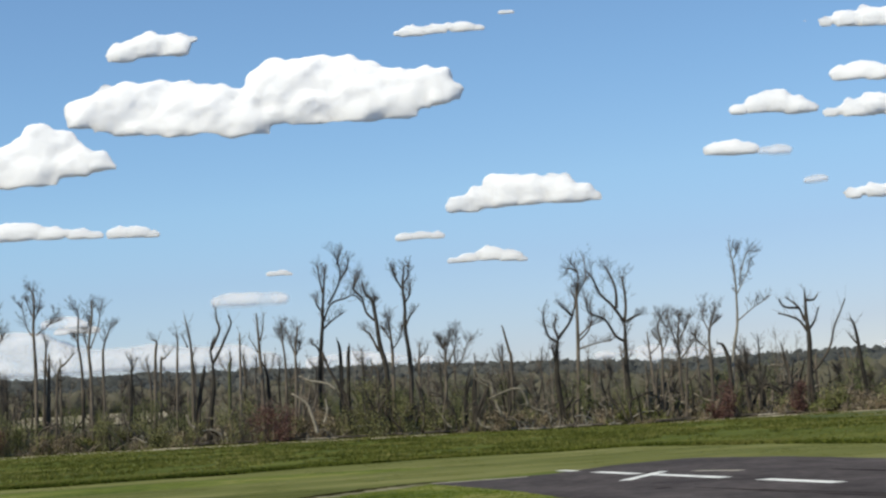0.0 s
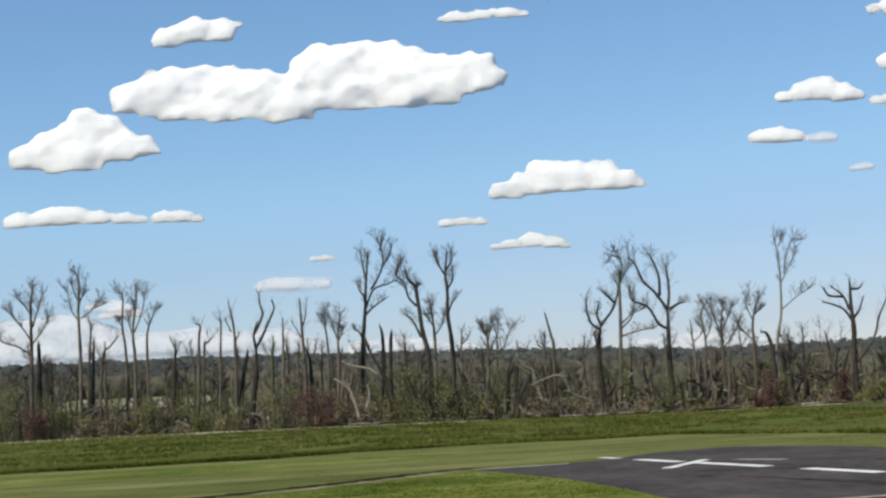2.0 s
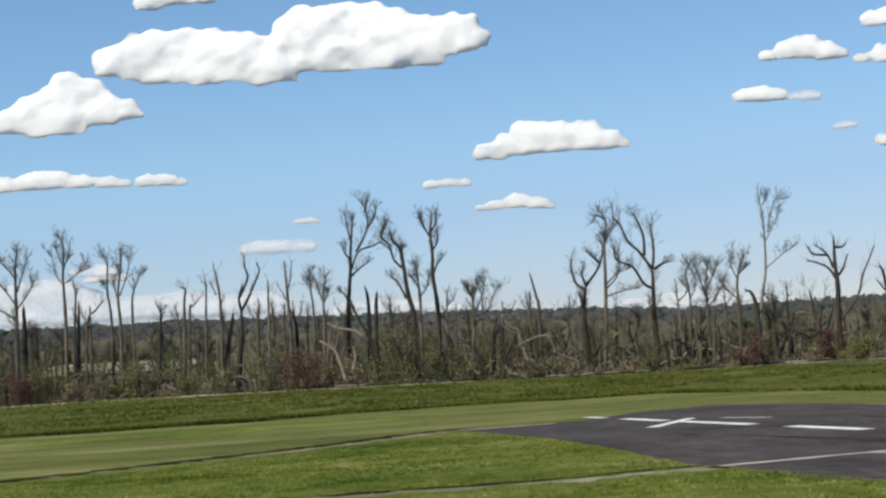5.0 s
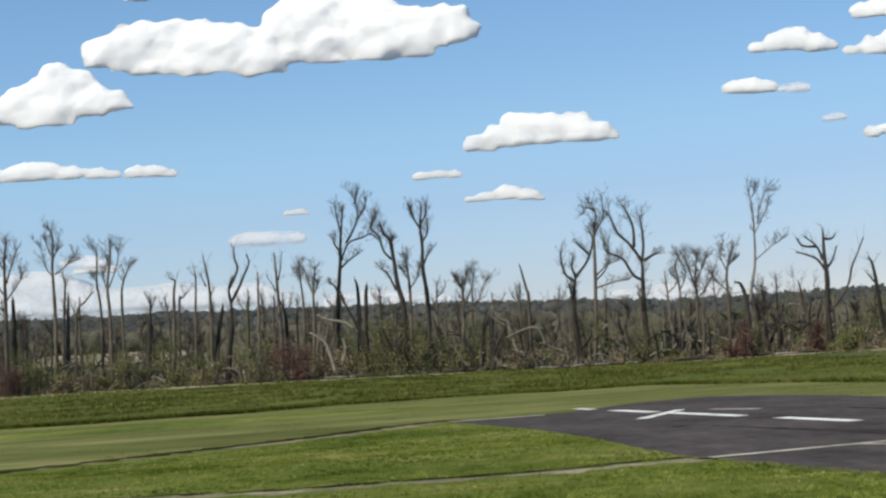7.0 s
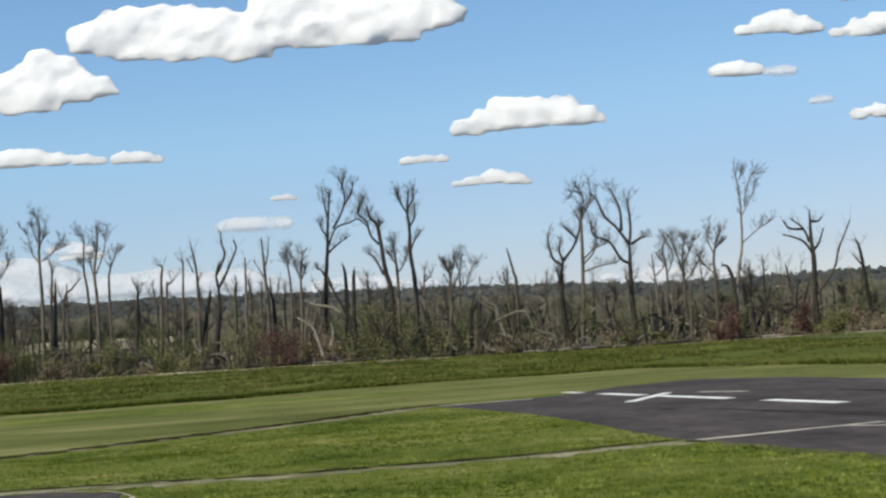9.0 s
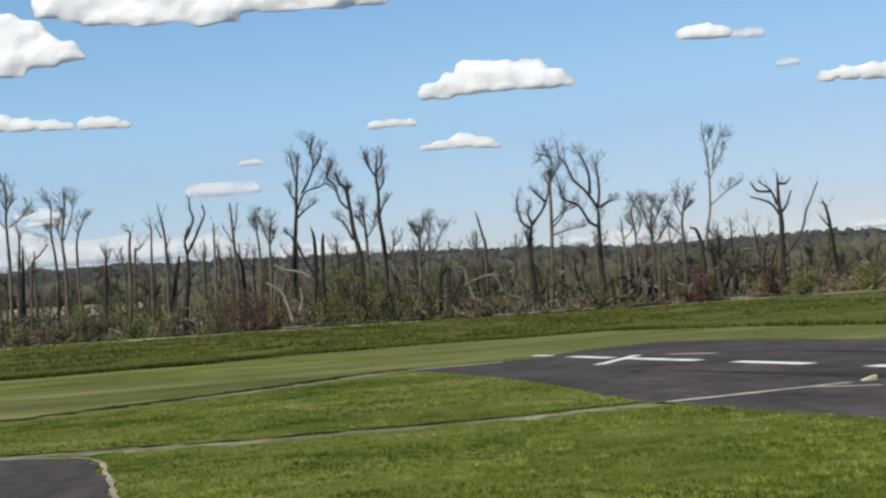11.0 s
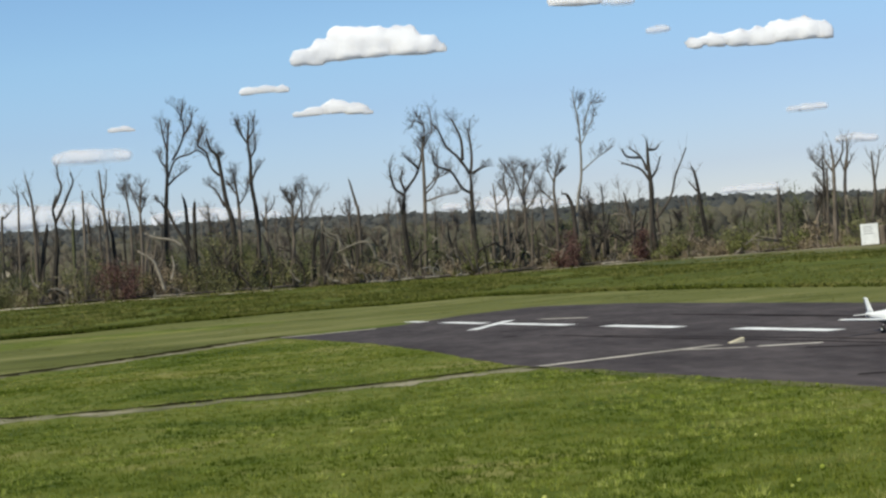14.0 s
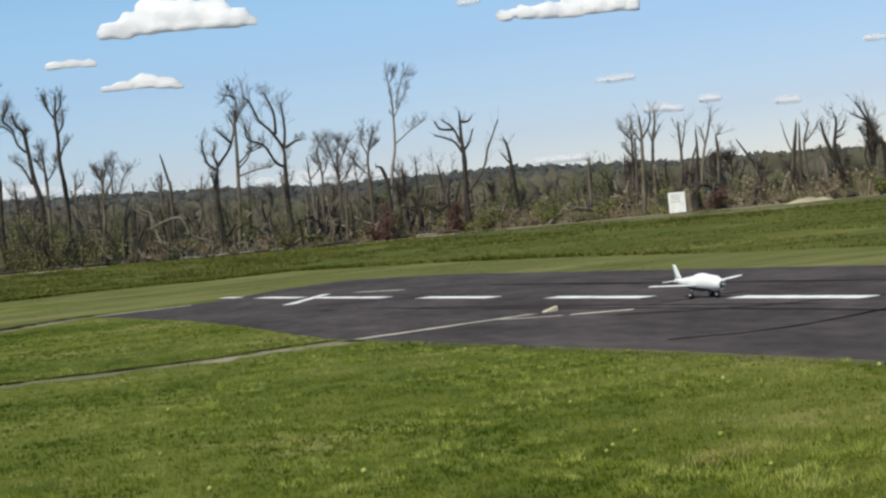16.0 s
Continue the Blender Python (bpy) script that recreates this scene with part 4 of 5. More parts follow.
def snag(seed):
    rng = random.Random(100 + seed)
    tall = rng.uniform(3.0, 7.0)
    bend = rng.uniform(-1.2, 1.2)
    trunk = ((0, -0.3), (bend * 0.3, tall * 0.4), (bend * 0.5 + rng.uniform(-0.3, 0.3), tall * 0.75), (bend, tall))
    limbs = [((bend * 0.4, tall * 0.6), (bend * 0.4 + s, tall * 0.75), (bend * 0.4 + 1.6 * s, tall * rng.uniform(0.7, 1.0))) for s in ((rng.choice((-1, 1)) * rng.uniform(0.4, 0.9),) if seed % 2 else ())]
    return dead_tree(-500 - 5 * seed, -200, rng.uniform(0.11, 0.22), rng.choice(("dark", "dark", "grey")), 0, trunk, *limbs, group="leaning snapped trunks in the wood", z=0, name="snag")


snags = [snag(k) for k in range(8)]
lean_rng = random.Random(15)
for k in range(120):
    a = math.radians(lean_rng.uniform(-17, 16 if k % 4 else 27))
    out = np.interp(math.degrees(a), EDGE_AT, EDGE_OUT) / math.cos(a) + 1 + 28 * lean_rng.random() ** 1.5
    x, y = out * math.sin(a), out * math.cos(a)
    m = pose(x, y, float(height(x, y)), lean_rng.gauss(0, 10), lean_rng.gauss(2, 17), lean_rng.uniform(0, 360))
    if k < 8:
        snags[k].matrix_basis = m
    else:
        copy_thing(snags[lean_rng.randrange(8)], m)


def young_tree(seed):
    """A slender young tree just coming into leaf."""
    rng = random.Random(300 + seed)
    tall = rng.uniform(3.5, 7.0)
    ob = empty("young_tree", -600 - 5 * seed, -200, 0)
    tagged(ob, "slender young tree with sparse olive spring leaves", "tree", "young trees coming into leaf")
    lines = [spline([(0, 0, -0.2), (rng.uniform(-0.2, 0.2), 0, tall * 0.5), (rng.uniform(-0.5, 0.5), 0, tall)], 5)]
    for k in range(6):
        q = lines[0][rng.randrange(3, 9)]
        a = rng.uniform(0, 6.28)
        s = rng.uniform(0.5, 1.3)
        lines.append(spline([q, q + Vector((math.cos(a) * s * 0.6, math.sin(a) * s * 0.6, s * 0.6)), q + Vector((math.cos(a) * s, math.sin(a) * s, s * 1.5))], 3))
    for k, line in enumerate(lines):
        bm = bmesh.new()
        tube(bm, line, 0.08 if k == 0 else 0.04, 0.02, 6, 0.1)
        part("trunk" if k == 0 else "limb", bm, BARK["green"], ob)
    gen = np.random.default_rng(seed)
    n = 420
    which = gen.integers(0, len(lines), n)
    own = np.array([np.array(lines[w][gen.integers(len(lines[w]) // 3, len(lines[w]))]) for w in which]) + gen.normal(0, 0.35, (n, 3))
    own[:, 2] = np.maximum(own[:, 2], 0.2)
    a, b, s = gen.normal(0, 1, (n, 3)), gen.normal(0, 1, (n, 3)), gen.uniform(0.035, 0.10, n)[:, None]
    a /= np.linalg.norm(a, axis=1)[:, None]
    b /= np.linalg.norm(b, axis=1)[:, None]
    v = np.stack([own - a * s, own + b * s * 0.5, own + a * s, own - b * s * 0.5], 1)
    tagged(from_arrays("foliage", v.reshape(-1, 3), np.arange(4 * n).reshape(-1, 4), SPRING, ob), "sparse olive spring leaves", kind="stuff")
    return ob


young = [young_tree(k) for k in range(6)]
for k in range(150):
    a = math.radians(lean_rng.choice((lean_rng.uniform(-18, 0), lean_rng.uniform(-18, 6), lean_rng.uniform(-4, 20))))
    out = np.interp(math.degrees(a), EDGE_AT, EDGE_OUT) / math.cos(a) + 0.5 + 30 * lean_rng.random() ** 1.5
    x, y = out * math.sin(a), out * math.cos(a)
    m = pose(x, y, float(height(x, y)), 0, lean_rng.gauss(0, 5), lean_rng.uniform(0, 360))
    if k < 6:
        young[k].matrix_basis = m
    else:
        copy_thing(young[lean_rng.randrange(6)], m)

brush = blade_fan(9000, in_the_wood(0, 60), (0.4, 1.7), (0.3, 1.0), LEAF["brown"], "undergrowth", 21, 9, slim=0.4)
tagged(brush, "tangled brown leafless undergrowth filling the broken wood", "undergrowth", kind="stuff")
straw = blade_fan(1600, in_the_wood(-0.8, 9), (0.25, 1.0), (0.3, 1.0), LEAF["brown"], "undergrowth", 27, 9, slim=0.45)
tagged(straw, "pale dry straw and brush along the wood's edge", "undergrowth", kind="stuff")
green = blade_fan(4500, in_the_wood(0, 45), (0.4, 1.8), (0.3, 0.9), LEAF["olive"], "undergrowth", 22, 9, slim=0.6)
tagged(green, "olive green weeds and saplings between broken trunks", "undergrowth", kind="stuff")
poles = blade_fan(420, in_the_wood(2, 60), (2.0, 6.0), (0.2, 1.2), STEMS, "saplings", 23, 4, slim=0.35)
tagged(poles, "thin bare saplings standing thickly in the wood", "saplings", kind="stuff")


def crowns(count, where, tall, wide, bits, bit, mat, name, seed):
    """Ragged leafless crowns seen from afar, each a loose heap of small twig sprays."""
    rng = np.random.default_rng(seed)
    feet = np.repeat(where(count, rng), bits, axis=0)
    n = len(feet)
    h, w = np.repeat(rng.uniform(*tall, n // bits), bits), np.repeat(rng.uniform(*wide, n // bits), bits)
    d = rng.normal(0, 1, (n, 3))
    d /= np.linalg.norm(d, axis=1)[:, None]
    d *= rng.uniform(0.3, 1, n)[:, None] ** 0.5
    c = feet + np.stack([d[:, 0] * w / 2, d[:, 1] * w / 2, h * (0.5 + 0.5 * d[:, 2])], 1)
    a, b = rng.normal(0, 1, (n, 3)), rng.normal(0, 1, (n, 3))
    a /= np.linalg.norm(a, axis=1)[:, None]
    b /= np.linalg.norm(b, axis=1)[:, None]
    s = rng.uniform(*bit, n)[:, None]
    v = np.stack([c - a * s, c + b * s * 0.45, c + a * s, c - b * s * 0.45], 1)
    return from_arrays(name, v.reshape(-1, 3), np.arange(4 * n).reshape(-1, 4), mat)


def on_the_slope(near, far):
    def where(n, rng):
        a = np.radians(rng.uniform(-26, 36, n))
        lo, hi = (np.interp(np.degrees(a), (4, 15), v) if isinstance(v, tuple) else v for v in (near, far))
        r = lo + (hi - lo) * rng.uniform(0, 1, n) ** 0.8
        x, y = r * np.sin(a), r * np.cos(a)
        open_field = (np.degrees(a) < -8) & (np.degrees(a) > -15) & (r < 480)
        return np.stack([x, y, height(x, y)], 1)[~open_field]
    return where


def domes(count, where, tall, wide, mat, name, seed):
    """Rounded, uneven tree crowns of a far wood, standing shoulder to shoulder."""
    rng = np.random.default_rng(seed)
    bm = bmesh.new()
    bmesh.ops.create_icosphere(bm, subdivisions=2, radius=1)
    ball = np.array([v.co[:] for v in bm.verts])
    tris = np.array([[v.index for v in f.verts] for f in bm.faces])
    bm.free()
    feet = where(count, rng)
    n, k = len(feet), len(ball)
    h, w = rng.uniform(*tall, n), rng.uniform(*wide, n)
    v = ball[None] * (1 + rng.normal(0, 0.24, (n, k, 1)))
    v = v * np.stack([w / 2, w / 2, h / 2], 1)[:, None] + feet[:, None] + np.stack([0 * h, 0 * h, h * 0.45], 1)[:, None]
    f = (tris[None] + (np.arange(n) * k)[:, None, None]).reshape(-1, 3)
    return from_arrays(name, v.reshape(-1, 3), f, mat, smooth=True)


for near, far, count, mat, words in ((260, (530, 420), 2300, WOODS, "grey-brown leafless woods on the lower slope"), ((530, 420), 960, 3600, RIDGE_WOODS, "dark woods along a distant ridge, tinted haze blue")):
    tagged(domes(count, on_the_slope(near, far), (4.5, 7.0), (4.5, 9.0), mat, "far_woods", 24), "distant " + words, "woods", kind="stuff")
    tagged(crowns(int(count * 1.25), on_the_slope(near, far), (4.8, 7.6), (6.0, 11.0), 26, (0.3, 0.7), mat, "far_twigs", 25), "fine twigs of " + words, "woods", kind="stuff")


# ---- broken limbs and logs ----
def broken_limb(y, r, points, bark="torn"):
    """A limb or stem bent and broken by the storm."""
    ob = bmesh.new()
    foot = points[-1] if points[-1][1] < points[0][1] else points[0]
    rng = random.Random(int(points[0][0] * 17))
    r *= 0.82
    line = spline([(a + rng.uniform(-0.12, 0.12), y + 0.1 * k, b + rng.uniform(-0.1, 0.1)) for k, (a, b) in enumerate(points)], 5)
    top_first = points[0][1] > points[-1][1]
    tube(ob, line, r * (0.55 if top_first else 1.1), r * (1.1 if top_first else 0.45), 8, 0.22)
    for k in range(3):
        q = line[rng.randrange(2, len(line) - 1)]
        tube(ob, [q, q + Vector((rng.uniform(-0.6, 0.6), rng.uniform(-0.3, 0.3), rng.uniform(0.1, 0.7)))], r * 0.4, r * 0.15, 5)
    limb = linked("broken_limb", ob, TORN if bark == "torn" else BARK[bark])
    words = {"torn": "pale torn limb hanging broken among the trunks", "dark": "dark bent stem snapped off by a storm", "grey": "grey bent stem broken among the trunks"}[bark]
    return tagged(limb, words, "broken limb", "broken limbs at the wood edge")


def bent_branch(seed):
    """A crooked branch torn down, one end on the ground and the other caught higher up."""
    rng = random.Random(700 + seed)
    wide, tall = rng.uniform(0.8, 3.2), rng.uniform(1.2, 3.8)
    bm = bmesh.new()
    line = spline([(0, 0, -0.1), (wide * rng.uniform(-0.1, 0.35), 0.2, tall * rng.uniform(0.5, 0.8)), (wide * rng.uniform(0.5, 0.7), 0.3, tall * rng.uniform(0.8, 1.1)), (wide, 0.4, tall * rng.uniform(0.65, 1.25))], 5)
    r = rng.uniform(0.08, 0.16)
    tube(bm, line, r, r * 0.35, 6, 0.14)
    for k in range(4):
        q = line[rng.randrange(4, len(line))]
        d = Vector((rng.uniform(-1, 1), rng.uniform(-0.5, 0.5), rng.uniform(-0.6, 0.9))) * rng.uniform(0.5, 1.3)
        tube(bm, [q, q + d * 0.5 + Vector((0, 0, 0.12)), q + d], r * 0.45, r * 0.15, 4)
    kind = ("grey", "torn", "dark", "dark", "green", "pale")[seed % 6]
    ob = linked("bent_branch", bm, TORN if kind == "torn" else BARK[kind])
    return tagged(ob, {"grey": "grey", "torn": "pale torn", "pale": "pale grey", "dark": "dark", "green": "mossy"}[kind] + " crooked branch torn down among the undergrowth", "branch", "crooked branches in the wood")


bent = [bent_branch(k) for k in range(12)]
bent_rng = random.Random(77)
for k in range(300):
    a = math.radians(bent_rng.uniform(-18, 13 if k % 4 else 26))
    out = float(np.interp(math.degrees(a), EDGE_AT, EDGE_OUT)) / math.cos(a) + 0.3 + 16 * bent_rng.random() ** 1.6
    x, y = out * math.sin(a), out * math.cos(a)
    m = pose(x, y, float(height(x, y)), 0, 0, bent_rng.choice((0, 180)) + bent_rng.gauss(0, 35))
    if k < 12:
        bent[k].matrix_basis = m
    else:
        copy_thing(bent[k % 12], m)


broken_limb(187.4, 0.19, ((5.7, 7.7), (6.3, 6.4), (7.3, 5.7), (7.6, 4.2)))
broken_limb(187.3, 0.19, ((7, 4.1), (9.1, 4.8), (10.4, 4.9), (11.2, 4.1), (11.5, 2.8)))
broken_limb(187.3, 0.19, ((7.8, 3.8), (8.3, 2)))
broken_limb(187.8, 0.19, ((-14.2, 8), (-12.9, 7.4), (-11.3, 7.1), (-10.2, 6.3)))
broken_limb(187.8, 0.22, ((-15, 6.1), (-13.6, 5), (-13, 3.1), (-12.4, 1.4)))
broken_limb(181.5, 0.16, ((37.6, 5.4), (38.6, 5.5), (39.4, 5.2), (39.6, 4.1)))
broken_limb(188.1, 0.16, ((-27.2, 4.7), (-26.9, 3.6), (-26.4, 3.1)))
broken_limb(150.2, 0.15, ((49.4, 3.8), (49.8, 2.7)))
broken_limb(163.1, 0.20, ((46.1, -0.1), (47.7, 1.1), (48.8, 2.1)))
broken_limb(159.9, 0.14, ((47.1, 1.7), (49.4, 1.3), (52.9, 0.8)))
broken_limb(187.4, 0.16, ((5.7, 7.7), (5.7, 6.7), (6.1, 5.9), (7.1, 5.5)))
broken_limb(187.8, 0.16, ((-11.4, 5.2), (-11.3, 3.9), (-11.7, 2.5)))
broken_limb(190.1, 0.16, ((-5.9, 8.8), (-5.4, 8.1), (-5.4, 6.5), (-5.7, 3.9)), 'grey')
broken_limb(190, 0.19, ((-1.7, 8.9), (-1.6, 6.6), (-1.6, 3.7)), 'grey')
broken_limb(182.6, 0.16, ((40.1, 6), (40.2, 3.5), (40.3, 0.7)), 'grey')
broken_limb(179.4, 0.12, ((41.5, 4.6), (41.3, 0.6)), 'grey')
broken_limb(187.5, 0.16, ((1.6, 2.5), (2.1, 1.5), (2.8, 1)))
broken_limb(187.4, 0.16, ((5.7, 1.9), (6.1, 1.1), (7, 0.7)))
broken_limb(187.1, 0.16, ((18, 4.2), (18.9, 4.8)))
broken_limb(189.8, 0.16, ((7, 5.5), (6.6, 3.8), (5.9, 2.2), (5.5, 0.6)), 'dark')
broken_limb(189.9, 0.16, ((5.6, 6.8), (5.6, 3.2), (5.4, 0.4)), 'dark')
broken_limb(189.8, 0.16, ((9.7, 7.2), (9.6, 4.3), (9.3, 1.8)), 'dark')
broken_limb(189.9, 0.16, ((5.3, 7.5), (4.7, 5.9), (4.3, 3.3), (4.3, 0.7)), 'dark')
broken_limb(190, 0.16, ((0.5, 5.2), (1.8, 4.8), (2.5, 3.9), (3.1, 2.4), (3.2, 0.5)), 'dark')
broken_limb(190.2, 0.16, ((-9.1, 7.4), (-9.7, 5.5), (-9.2, 3.8), (-8.9, 1.5)), 'dark')
broken_limb(190.3, 0.16, ((-11.5, 10.8), (-10.7, 8.5), (-9.8, 6), (-9.5, 3.5)), 'dark')
broken_limb(190.2, 0.13, ((-6.9, 6.3), (-6.5, 5), (-6, 3.3), (-6, 1.4)), 'dark')
broken_limb(190.1, 0.13, ((-3.8, 6.4), (-4.7, 5.2), (-5.3, 3.9), (-5.6, 1.3)), 'dark')
broken_limb(190, 0.16, ((-1, 6.2), (-0.5, 4.3), (-0.4, 2.6), (-0.7, 0.8)), 'dark')
broken_limb(190.1, 0.16, ((-4.2, 4.2), (-3.9, 2.5), (-3, 0.9)), 'dark')
broken_limb(184.5, 0.19, ((36.6, 4.7), (37, 3.7), (37.3, 2.3), (37.3, 0.6)), 'dark')
broken_limb(184.1, 0.16, ((37.9, 4), (37.4, 2.8), (37.2, 1.5)), 'dark')
broken_limb(184.9, 0.16, ((35.5, 5.7), (36, 3.8), (36.2, 0.7)), 'dark')
broken_limb(183, 0.28, ((39.9, 1.3), (40, -0.3)), 'dark')
broken_limb(190, 0.16, ((2, 8.6), (2.4, 6), (1.8, 2.8), (1.9, 0.6)), 'grey')
broken_limb(189.8, 0.19, ((8.1, 2.1), (9.7, 1.7), (10.6, 0.3)), 'grey')
broken_limb(189.5, 0.16, ((21.8, 4.2), (22.2, 2.2), (22.8, 0.4)), 'grey')
broken_limb(187.7, 0.16, ((27.4, 5.7), (27.5, 2.5), (27.2, 0.6)), 'grey')
broken_limb(186.9, 0.16, ((29.8, 4.9), (30.1, 2.6), (29.9, 0.7)), 'dark')
broken_limb(152.7, 0.13, ((50.3, 3.9), (50.7, 3), (51.2, 2.4), (51.8, 1.3), (51.8, 0.1)), 'dark')
broken_limb(142.4, 0.12, ((50.9, 4.6), (51.2, 3)))
broken_limb(157.1, 0.19, ((49.3, 6.3), (49.2, 4.2), (49.1, 1.4)), 'grey')
broken_limb(132.1, 0.11, ((56.1, 2.4), (55.7, 0)), 'grey')
broken_limb(128.3, 0.13, ((57.4, 3.3), (57.8, 2.1), (58, 0.4)), 'dark')
broken_limb(160, 0.14, ((47.1, 1.3), (48.8, 1.2), (50.6, 0.9), (52.7, 0.8)))
broken_limb(157.8, 0.13, ((49.1, 4.2), (49.2, 2.5), (49, 0.9)), 'grey')
broken_limb(142.3, 0.12, ((52.2, 4.3), (52.5, 2.7), (52.6, 0.4)), 'grey')


def fallen_log(x0, x1, y, kind, r=0.22):
    rng = random.Random(int(x0 * 13 + y))
    log = empty("fallen_log", (x0 + x1) / 2, y, float(height((x0 + x1) / 2, y)))
    half = (x1 - x0) / 2 * (1 if kind == "dark" else 0.72)
    r *= 1 if kind == "dark" else 0.75
    words = "long dark fallen trunk" if kind == "dark" else "pale barkless fallen log"
    tagged(log, f"{words} lying at the edge of the wood", "log", "fallen logs")
    bm = bmesh.new()
    line = spline([(-half, rng.uniform(-0.8, 0.8), r * 0.9), (-half * 0.3, rng.uniform(-0.2, 0.2), r * 1.1), (half * 0.4, 0, r), (half, rng.uniform(-0.8, 0.8), r * 0.8)], 5)
    tube(bm, line, r, r * 0.6, 9, 0.12)
    part("trunk", bm, BARK["dark"] if kind == "dark" else TORN, log)
    for k in range(3):
        bm = bmesh.new()
        q = line[rng.randrange(2, len(line) - 2)]
        tube(bm, [q, q + Vector((rng.uniform(-0.7, 0.7), rng.uniform(-0.5, 0.5), rng.uniform(0.3, 1.1)))], r * 0.4, r * 0.12, 6, 0.1)
        part("branch_stub", bm, BARK["dark"] if kind == "dark" else BARK["pale"], log)
    return log


fallen_log(25.7, 32.5, 187.7, 'dark')
fallen_log(16.5, 19.6, 189.1, 'pale')
fallen_log(13.5, 17, 189.2, 'pale')
fallen_log(-15.3, -9.5, 189.8, 'pale')
fallen_log(-12.7, -6.9, 189.8, 'dark')
fallen_log(-17.9, -14, 189.9, 'dark')
fallen_log(20.2, 22.5, 189, 'pale')
fallen_log(34.8, 37.9, 184.6, 'dark')
fallen_log(-0.4, 2.8, 189.5, 'dark')
fallen_log(43.9, 48.3, 172.7, 'pale')
fallen_log(48.7, 54, 158, 'pale')
fallen_log(59.1, 61.1, 121.1, 'dark')
fallen_log(9.9, 12.5, 189.3, 'pale')
litter = random.Random(8)
for k in range(48):
    a = math.radians(litter.uniform(-9, 18))
    x = math.tan(a) * np.interp(math.degrees(a), EDGE_AT, EDGE_OUT)
    y = edge_of_wood(float(x)) + litter.uniform(-1.5, 3)
    w = litter.uniform(1.0, 2.6)
    fallen_log(x - w, x + w, y, litter.choice(("dark", "dark", "pale")), litter.uniform(0.13, 0.27))
sticks = bmesh.new()
for k in range(520):
    a = math.radians(litter.uniform(-17, 24))
    y = float(np.interp(math.degrees(a), EDGE_AT, EDGE_OUT)) + litter.uniform(-1.5, 5)
    x = math.tan(a) * y
    z = float(height(x, y)) + 0.04
    d = Vector((litter.uniform(-1, 1), litter.uniform(-0.5, 0.5), litter.uniform(0, 0.45))).normalized() * litter.uniform(0.8, 2.6)
    mid = Vector((x, y, z)) + d * 0.5 + Vector((0, 0, litter.uniform(0, 0.25)))
    tube(sticks, [Vector((x, y, z)), mid, Vector((x, y, z)) + d], 0.07, 0.025, 4, 0.1)
sticks = linked("fallen_branches", sticks, BARK["grey"])
tagged(sticks, "grey fallen branches littering the edge of the wood", "branches", kind="stuff")


# ---- notice board and the things beside it ----
def notice_board(x, y):
    z = float(height(x, y))
    board = empty("notice_board", x, y, z)
    board.rotation_euler = (0, 0, radians(-24))
    tagged(board, "plain white board on two wooden posts before the wood", "notice board")
    bm = bmesh.new()
    box(bm, -0.75, 0.75, -0.02, 0.02, 0.08, 1.9, 0.008)
    part("panel", bm, BOARD, board, "weathered white painted panel", smooth=False)
    for s in (-0.6, 0.6):
        bm = bmesh.new()
        box(bm, s - 0.05, s + 0.05, 0.023, 0.12, -0.3, 2.05, 0.01)
        part("post", bm, POST_WOOD, board, smooth=False)
    for s in (0.35, 1.7):
        bm = bmesh.new()
        box(bm, -0.7, 0.7, 0.123, 0.16, s, s + 0.09, 0.006)
        part("rail", bm, POST_WOOD, board, smooth=False)
    for k in range(4):
        bm = bmesh.new()
        box(bm, -0.5, 0.25 + 0.1 * (k % 2), -0.026, -0.021, 1.62 - 0.2 * k, 1.67 - 0.2 * k)
        part("text_bar", bm, UNDERSIDE, board, "faint grey line of writing", smooth=False)
    return board


notice_board(51.55, 139.4)


def stump(x, y, r, tall, bark, words):
    ob = empty("stump", x, y, float(height(x, y)))
    tagged(ob, words, "stump", "stumps beside the board")
    bm = bmesh.new()
    line = spline([(0, 0, -0.2), (0.05, 0, tall * 0.5), (0.0, 0, tall)], 5)
    tube(bm, line, r * 1.25, r * 0.85, 10, 0.12)
    part("trunk", bm, BARK[bark], ob)
    for k in range(5):
        bm = bmesh.new()
        a = k * 1.26
        tube(bm, spline([(math.cos(a) * r * 0.8, math.sin(a) * r * 0.8, 0.18), (math.cos(a) * r * 1.5, math.sin(a) * r * 1.5, 0.05), (math.cos(a) * r * 2.1, math.sin(a) * r * 2.1, -0.08)], 3), r * 0.35, r * 0.1, 6, 0.1)
        part("root", bm, BARK[bark], ob)
    return ob


stump(52.6, 139.2, 0.28, 1.7, "grey", "grey broken stump standing beside the white board")
stump(53.2, 139.0, 0.42, 1.75, "dark", "thick dark hollow stump beside the white board")
stump(54.2, 138.4, 0.36, 1.9, "pale", "pale barkless stump under an arching dark trunk")
dead_tree(54.7, 138.0, 0.2, "dark", 1, ((0.5, -0.2), (0.3, 1.2), (-0.3, 2.1), (-1.2, 2.3), (-2.0, 1.6)))


def stone(x, y, w, words):
    bm = bmesh.new()
    bmesh.ops.create_icosphere(bm, subdivisions=3, radius=1)
    for v in bm.verts:
        v.co *= 1 + 0.35 * noise.noise(v.co * 1.3 + Vector((x, y, 0)))
        v.co = Vector((v.co.x * w, v.co.y * w * 0.7, v.co.z * w * 0.55))
    ob = linked("stone", bm, TORN)
    ob.location = (x, y, float(height(x, y)) + w * 0.3)
    return tagged(ob, words, "stone", "pale stones by the wood")


